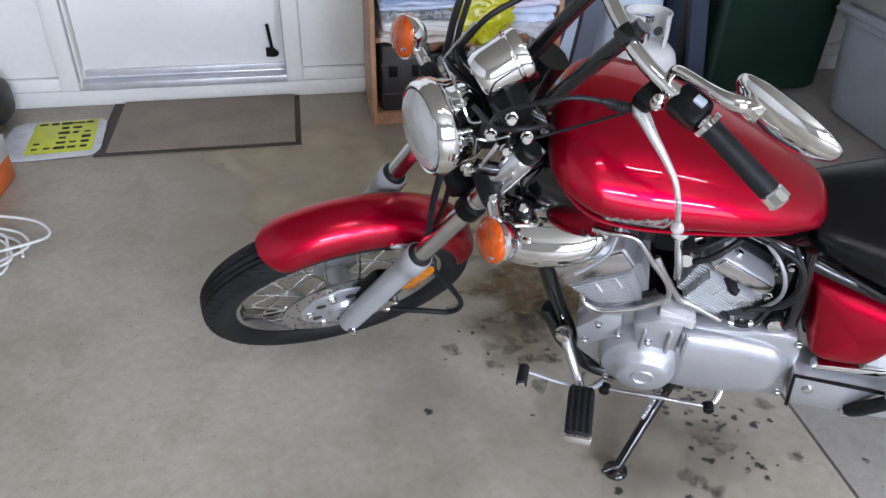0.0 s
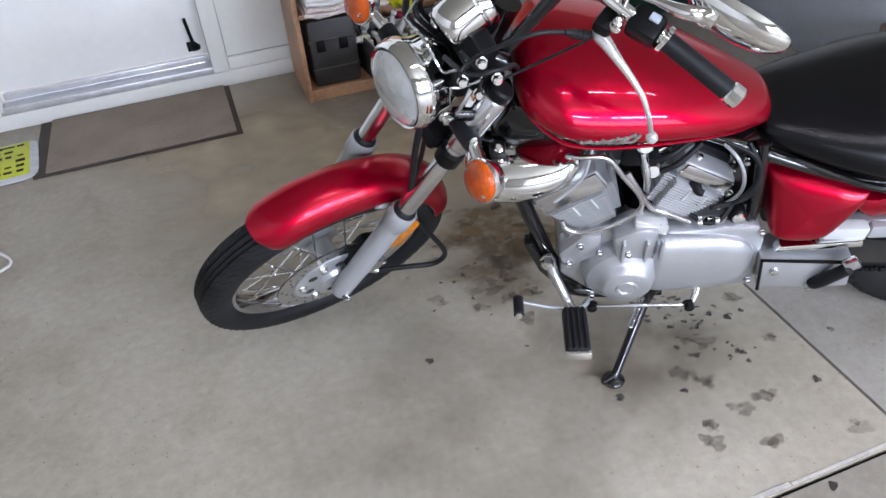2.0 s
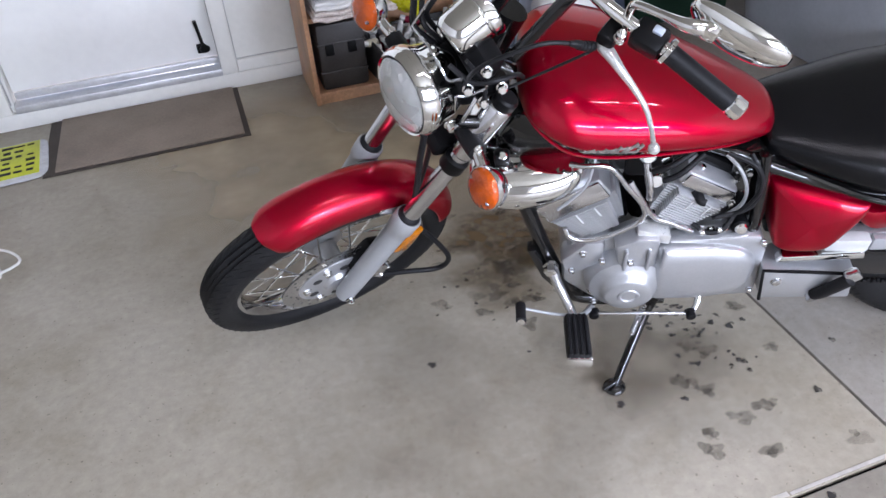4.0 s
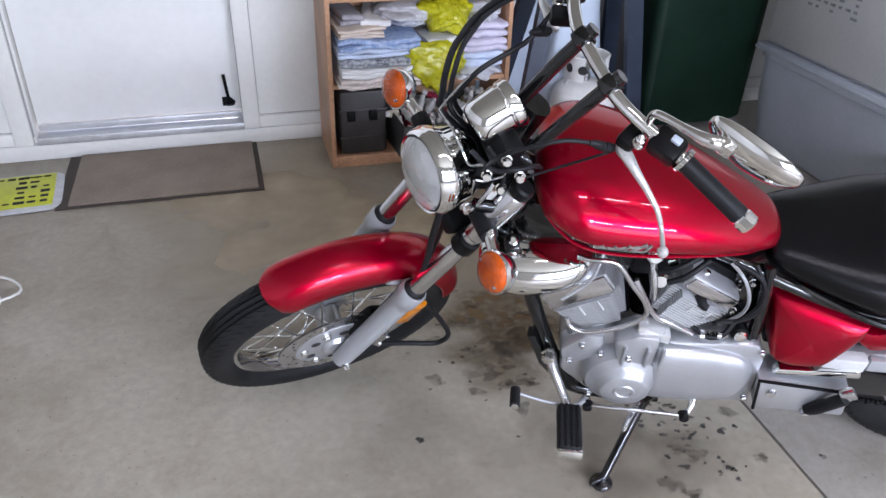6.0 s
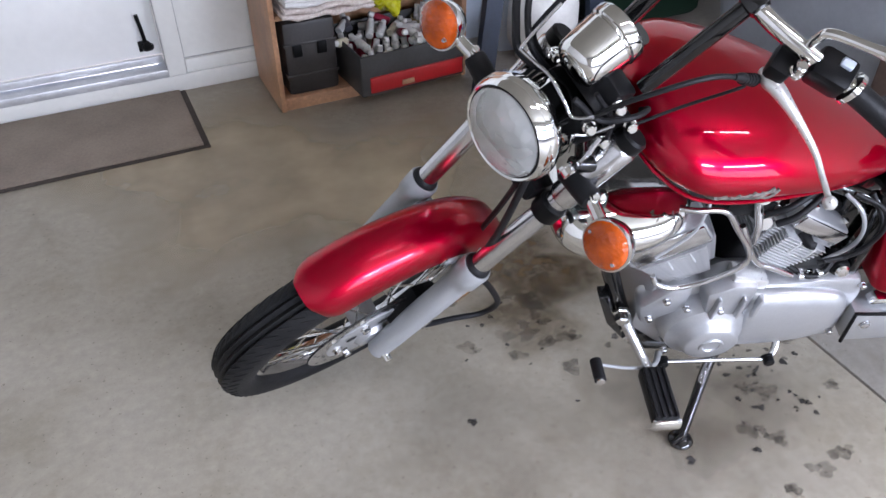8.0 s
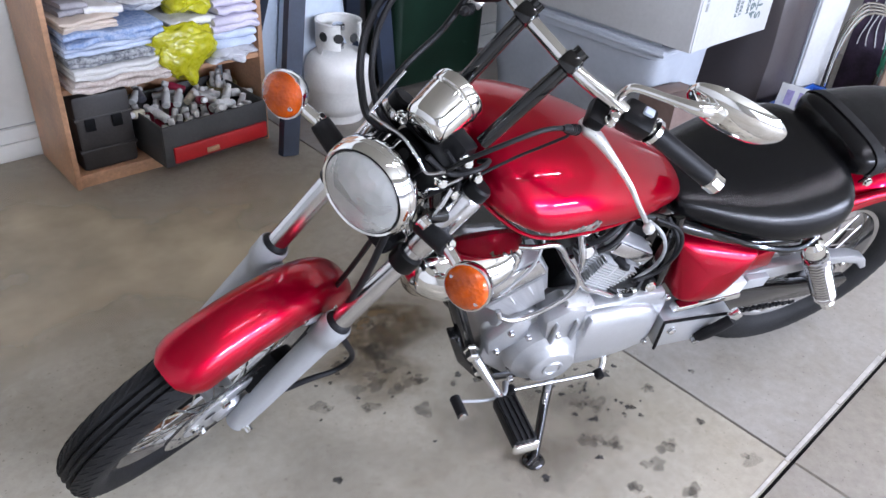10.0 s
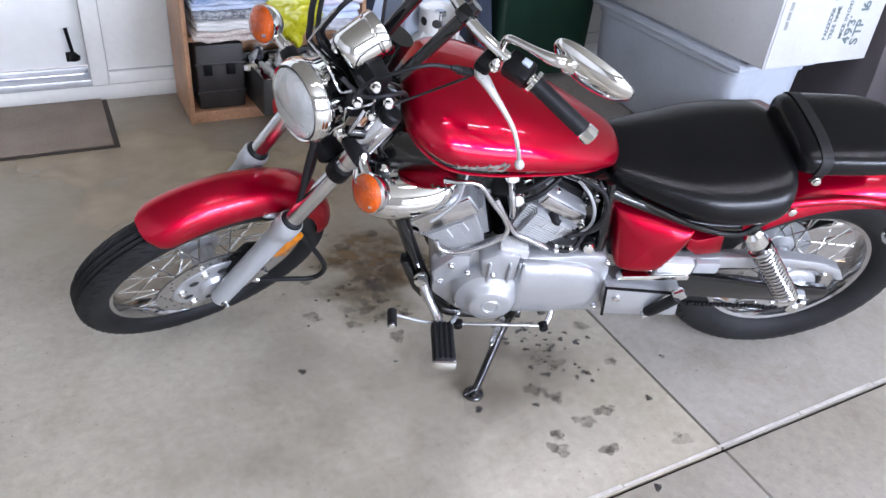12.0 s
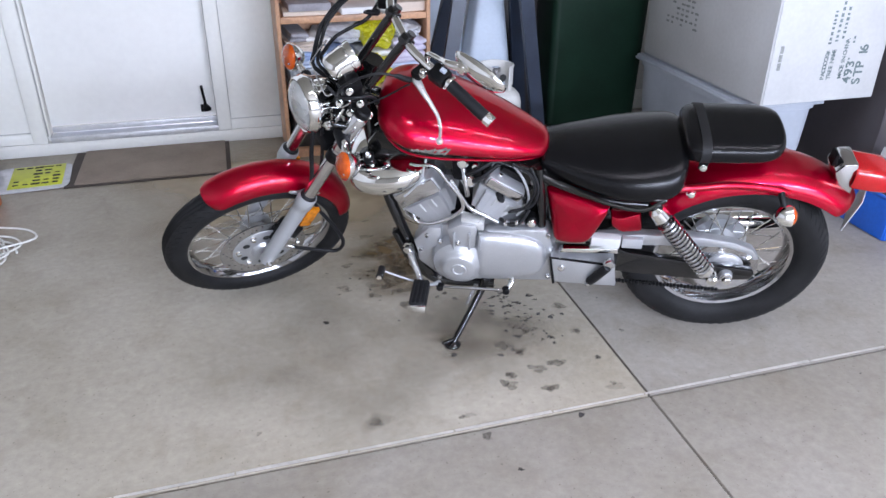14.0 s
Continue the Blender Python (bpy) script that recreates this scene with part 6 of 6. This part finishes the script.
part("tote_lid", block((0.58, 0.90, 0.05), (0.015, 0.015, 0.715), (0, 0, 0), 0.015), TOTE, tote)
rack = empty("wire_rack", pose(2.13, 0.86, 0, 0, 0, 25), "chrome wire rack with green wire wound on it", "rack")
for k in range(4):
    x = -0.09 + 0.06 * k
    part("wire_loop", tube([(x, -0.10, 0.0), (x, -0.10, 0.35), (x, -0.06, 0.50), (x, 0.0, 0.53), (x, 0.06, 0.50), (x, 0.10, 0.35), (x, 0.10, 0.0)], 0.006, 8), CHROME, rack)
part("cross_wire", tube([(-0.1, -0.10, 0.3), (0.1, -0.10, 0.3)], 0.005, 8, 1), CHROME, rack)
GWIRE = material("green_wire", (0.03, 0.28, 0.16), 0.4, 0, 0, 0.1, 30, 90)
part("green_wire", tube([(-0.09 + 0.006 * k, -0.11 + 0.02 * math.sin(k * 1.1), 0.35 + 0.1 * math.sin(k * 0.9)) for k in range(30)], 0.004, 6, 2), GWIRE, rack)
TAN = material("pinkish_carton", (0.33, 0.225, 0.165), 0.6, 0, 0, 0.08, 6, 80, 0.08, 60)
big = empty("brown_carton", pose(2.20, 0.56, 0, 0, 0, 18), "closed brown cardboard carton with a white label", "box")
part("carton_body", block((0.36, 0.40, 0.34), (0, 0, 0.171), (0, 0, 0), 0.006), TAN, big)
part("label", block((0.002, 0.14, 0.10), (-0.1815, 0.02, 0.23), (0, 0, 0), 0), CARTON, big)
part("tape", block((0.362, 0.05, 0.0015), (0, 0, 0.3418), (0, 0, 0), 0), RATTAN, big)
VIOLET = material("dark_printed_box", (0.05, 0.035, 0.06), 0.45, 0, 0, 0.2, 20, 90)
gift = empty("printed_box", pose(2.48, 0.90, 0, 0, 0, 10), "dark printed box with pale scrollwork", "box")
part("box_body", block((0.16, 0.26, 0.62), (0, 0, 0.311), (0, 0, 0), 0.005), VIOLET, gift)
for k in range(7):
    part("scroll", tube([(-0.083, -0.10 + 0.03 * k + 0.012 * math.cos(j * 0.8 + k), 0.30 + 0.035 * j) for j in range(8)], 0.003, 5, 3), CARTON, gift)
ORANGE = material("orange_brown_carton", (0.36, 0.17, 0.05), 0.6, 0, 0, 0.1, 7, 80)
tagged(part("tall_carton", block((0.34, 0.5, 0.75), (2.72, 0.45, 0.376), (0, 0, 6), 0.006), ORANGE), "tall orange-brown carton by the wall", "box")

# things to the west
ORG = material("orange_box_print", (0.62, 0.12, 0.01), 0.4, 0, 0, 0.1, 9, 60)
obox = empty("orange_box", pose(-2.29, 1.80, 0, 0, 0, -4), "orange and white cardboard box on the floor", "box")
part("box_body", block((0.36, 0.27, 0.085), (0, 0, 0.0435), (0, 0, 0), 0.004), ORG, obox)
part("box_top", block((0.364, 0.274, 0.075), (0, 0, 0.124), (0, 0, 0), 0.003), CARTON, obox)
part("print_bar", block((0.12, 0.002, 0.03), (0.08, -0.1362, 0.06), (0, 0, 0), 0), RATTAN, obox)
tagged(part("dark_bag", soft((-2.52, 2.25, 0.0), (-2.21, 2.47, 0.20), 71, 0.012, 3, 8, 8), CASE), "dark grey bag by the door", "bag")
CORD = material("white_cord", (0.70, 0.69, 0.66), 0.5, 0, 0, 0.05, 20, 90)
loops = []
lr = random.Random(4)
for k in range(56):
    a = 2 * math.pi * k / 12
    turnk = k // 12
    r = (0.22, 0.16, 0.19, 0.12, 0.20)[turnk]
    loops.append((-2.185 + 0.02 * turnk + r * 1.1 * math.cos(a), 1.40 + 0.015 * turnk + r * 0.72 * math.sin(a), 0.006 + 0.006 * turnk + 0.004 * (k % 2)))
tagged(part("white_cable", tube(loops, 0.0042, 8, 4), CORD), "white electric cable loosely coiled on the floor", "cable")
pouch = empty("plastic_pouch", pose(-2.03, 2.19, 0, 0, 0, 4), "clear plastic pouch with a yellow printed sheet", "pouch")
YEL = material("yellow_print", (0.52, 0.56, 0.02), 0.4, 0, 0, 0.08, 10, 60)
part("sheet", block((0.23, 0.27, 0.003), (0.025, 0.01, 0.010), (0, 0, 0), 0.001), YEL, pouch)
for k in range(5):
    for j in range(6):
        if lr.random() < 0.75:
            part("print_bar", block((lr.uniform(0.02, 0.042), lr.uniform(0.008, 0.022), 0.0008), (-0.06 + 0.042 * k, -0.09 + 0.042 * j, 0.0121), (0, 0, 0), 0), SATIN, pouch)
part("film", soft((-0.18, -0.16, 0.001), (0.17, 0.16, 0.009), 81, 0.002, 8, 8, 14), FILM, pouch)
stop = empty("door_stop", pose(-1.213, WALL_Y + 0.045, 0), "dark metal kick-down door holder", "door stop")
part("stop_arm", rod((0, -0.014, 0.18), (-0.012, -0.022, 0.30), 0.007), SATIN, stop)
part("stop_pad", lathe([(0, 0.020), (0.012, 0.022), (0.02, 0.014), (0.03, 0.008)], (0.004, -0.016, 0.168), (-0.08, -0.05, 1), 18), SATIN, stop)
part("stop_plate", block((0.032, 0.008, 0.04), (-0.012, -0.006, 0.178), (0, 0, 0), 0.003), SATIN, stop)

# ---- stains and droplets on the concrete ----
def stain(name, color, rough, strength, grain):
    """A see-through stain: full in its middle, broken up by noise towards its edge."""
    m = bpy.data.materials.new(name)
    m.use_nodes = True
    n, l = m.node_tree.nodes, m.node_tree.links
    b = n["Principled BSDF"]
    b.inputs["Base Color"].default_value, b.inputs["Roughness"].default_value = (*color, 1), rough
    fade = n.new("ShaderNodeAttribute")
    fade.attribute_name = "fade"
    co = n.new("ShaderNodeNewGeometry")
    t = n.new("ShaderNodeTexNoise")
    t.inputs["Scale"].default_value, t.inputs["Detail"].default_value = grain, 4
    l.new(co.outputs["Position"], t.inputs["Vector"])
    k = n.new("ShaderNodeMath")
    k.operation = "MULTIPLY"
    l.new(fade.outputs["Fac"], k.inputs[0])
    r = n.new("ShaderNodeMapRange")
    r.inputs[1].default_value, r.inputs[2].default_value, r.inputs[3].default_value, r.inputs[4].default_value = 0.3, 0.6, 0.3, 1.0
    l.new(t.outputs[0], r.inputs[0])
    l.new(r.outputs[0], k.inputs[1])
    g = n.new("ShaderNodeMath")
    g.operation, g.use_clamp = "MULTIPLY", True
    g.inputs[1].default_value = strength
    l.new(k.outputs[0], g.inputs[0])
    l.new(g.outputs[0], b.inputs["Alpha"])
    return m


WET = stain("damp_spot", (0.040, 0.037, 0.035), 0.3, 1.25, 60)
OIL = stain("oil_stain", (0.180, 0.115, 0.045), 0.45, 0.85, 22)
DRIED = stain("dried_splash", (0.100, 0.085, 0.066), 0.5, 0.55, 45)
BROWNER = stain("brown_tone", (0.165, 0.138, 0.102), 0.5, 0.60, 5)
OCHRE = stain("ochre_patch", (0.50, 0.405, 0.270), 0.5, 0.90, 2.5)


def blots(rows, seed, mt, name, label):
    """Flat irregular patches just above the floor."""
    r = random.Random(seed)
    verts, faces, fades = [], [], []
    for k, (x, y, size) in enumerate(rows):
        n = 20
        ph = [r.uniform(0, 6.28) for _ in range(3)]
        z = 0.0012 + 0.00003 * (k % 60)
        base = len(verts)
        verts.append((x, y, z))
        full = r.uniform(0.45, 1.0)
        fades.append(0.95 * full)
        for ring, f in ((0.82 if size < 0.04 else 0.5, 0.95 * full), (1.0, 0.0)):
            for i in range(n):
                a = 2 * math.pi * i / n
                q = size * ring * (1 + 0.22 * math.sin(2 * a + ph[0]) + 0.17 * math.sin(3 * a + ph[1]) + 0.15 * math.sin(5 * a + ph[2]))
                verts.append((x + q * math.cos(a), y + q * 0.8 * math.sin(a), z))
                fades.append(f)
        for i in range(n):
            j = (i + 1) % n
            faces.append((base, base + 1 + i, base + 1 + j))
            faces.append((base + 1 + i, base + 1 + n + i, base + 1 + n + j, base + 1 + j))
    me = bpy.data.meshes.new(name)
    me.from_pydata(verts, [], faces)
    at = me.attributes.new("fade", "FLOAT", "POINT")
    for i, f in enumerate(fades):
        at.data[i].value = f
    me.materials.append(mt)
    return tagged(new(name, me), label, "stain", kind="stuff")


sr = random.Random(17)
SPOTS = [(-0.457, 0.684), (-0.425, 0.701), (-0.399, 0.656), (-0.292, 0.578), (-0.266, 0.633), (-0.233, 0.649), (-0.231, 0.562), (-0.198, 0.578), (-0.225, 0.490), (-0.153, 0.489), (-0.119, 0.461),
         (-0.264, 0.379), (-0.166, 0.352), (-0.354, 0.297), (-0.496, 0.335), (-0.065, 0.209), (0.077, 0.326), (-0.230, -0.028), (-0.469, -0.182), (-0.140, 0.607), (-0.857, 0.618), (-1.106, 0.125)]
BLOTCHES = [(-0.249, 0.429), (-0.218, 0.409), (-0.336, 0.346), (-0.291, 0.304), (-0.206, 0.216), (-0.261, 0.199), (-0.357, 0.194), (-0.375, 0.145), (-0.266, 0.105), (-0.076, 0.063), (-0.513, -0.041),
            (-0.534, 0.051), (-0.792, 0.091), (-0.577, 0.754), (-0.073, 0.359), (-0.061, 0.517), (-0.766, 0.821), (-0.668, 0.744)]
drops = [(x, y, sr.uniform(0.008, 0.012)) for x, y in SPOTS]
for x, y in SPOTS[3:13]:
    for _ in range(6):
        drops.append((x + 0.040 * sr.gauss(0, 1), y + 0.040 * sr.gauss(0, 1), sr.uniform(0.004, 0.009)))
for _ in range(14):
    drops.append((-0.62 + 0.10 * sr.gauss(0, 1), 0.82 + 0.14 * sr.gauss(0, 1), sr.uniform(0.004, 0.008)))
for _ in range(12):
    drops.append((sr.uniform(-1.6, 0.9), sr.uniform(-0.5, 1.6), sr.uniform(0.003, 0.006)))
blots(drops, 2, WET, "damp_spots", "dark drips splashed on the concrete")
old = []
for x, y in BLOTCHES:
    old += [(x, y, sr.uniform(0.016, 0.026)), (x + sr.uniform(-0.03, 0.03), y + sr.uniform(-0.02, 0.02), sr.uniform(0.010, 0.018))]
for _ in range(34):
    old.append((-0.56 + 0.085 * sr.gauss(0, 1), 0.92 + 0.13 * sr.gauss(0, 1), sr.uniform(0.012, 0.030)))
blots(old, 3, DRIED, "dried_spots", "dried grey splash marks on the concrete")
pale = [(-0.50, 1.05, 0.21), (-0.57, 0.87, 0.17), (-0.40, 0.95, 0.14)]
blots(pale, 5, OIL, "oil_stains", "old brown oil stains under the motorcycle")
# One broad browner, darker area, then two smaller smudges.
smudges = [(-0.70, 0.42, 0.62), (-0.36, 0.44, 0.22), (-0.79, 0.09, 0.045)]
blots(smudges, 7, BROWNER, "floor_brown_patches", "broad darker brown patch and small smudges on the concrete")
# A broad area of the floor made paler and yellower.
blots([(-0.95, 1.76, 0.72)], 9, OCHRE, "pale_floor_patch", "paler yellowish patch of the concrete beside the front wheel")

# ---- unseen light panels overhead, added for the dashes reflected in the paint ----
DASH_GLOW = material("dash_glow", (0.94, 0.97, 1.0), 0.5, emission=52)
for k in range(3):
    fixture = empty("dash_light", pose(-0.68 + 0.98 * k, -0.75, 2.699), "unseen slim light panel added for the dashes reflected in the paint", "ceiling light", "ceiling lights")
    part("frame", block((0.80, 0.098, 0.03), (0, 0, -0.016), (0, 0, 0), 0.004), WHITE, fixture)
    part("diffuser", block((0.74, 0.058, 0.004), (0, 0, -0.0335), (0, 0, 0), 0.001), DASH_GLOW, fixture)
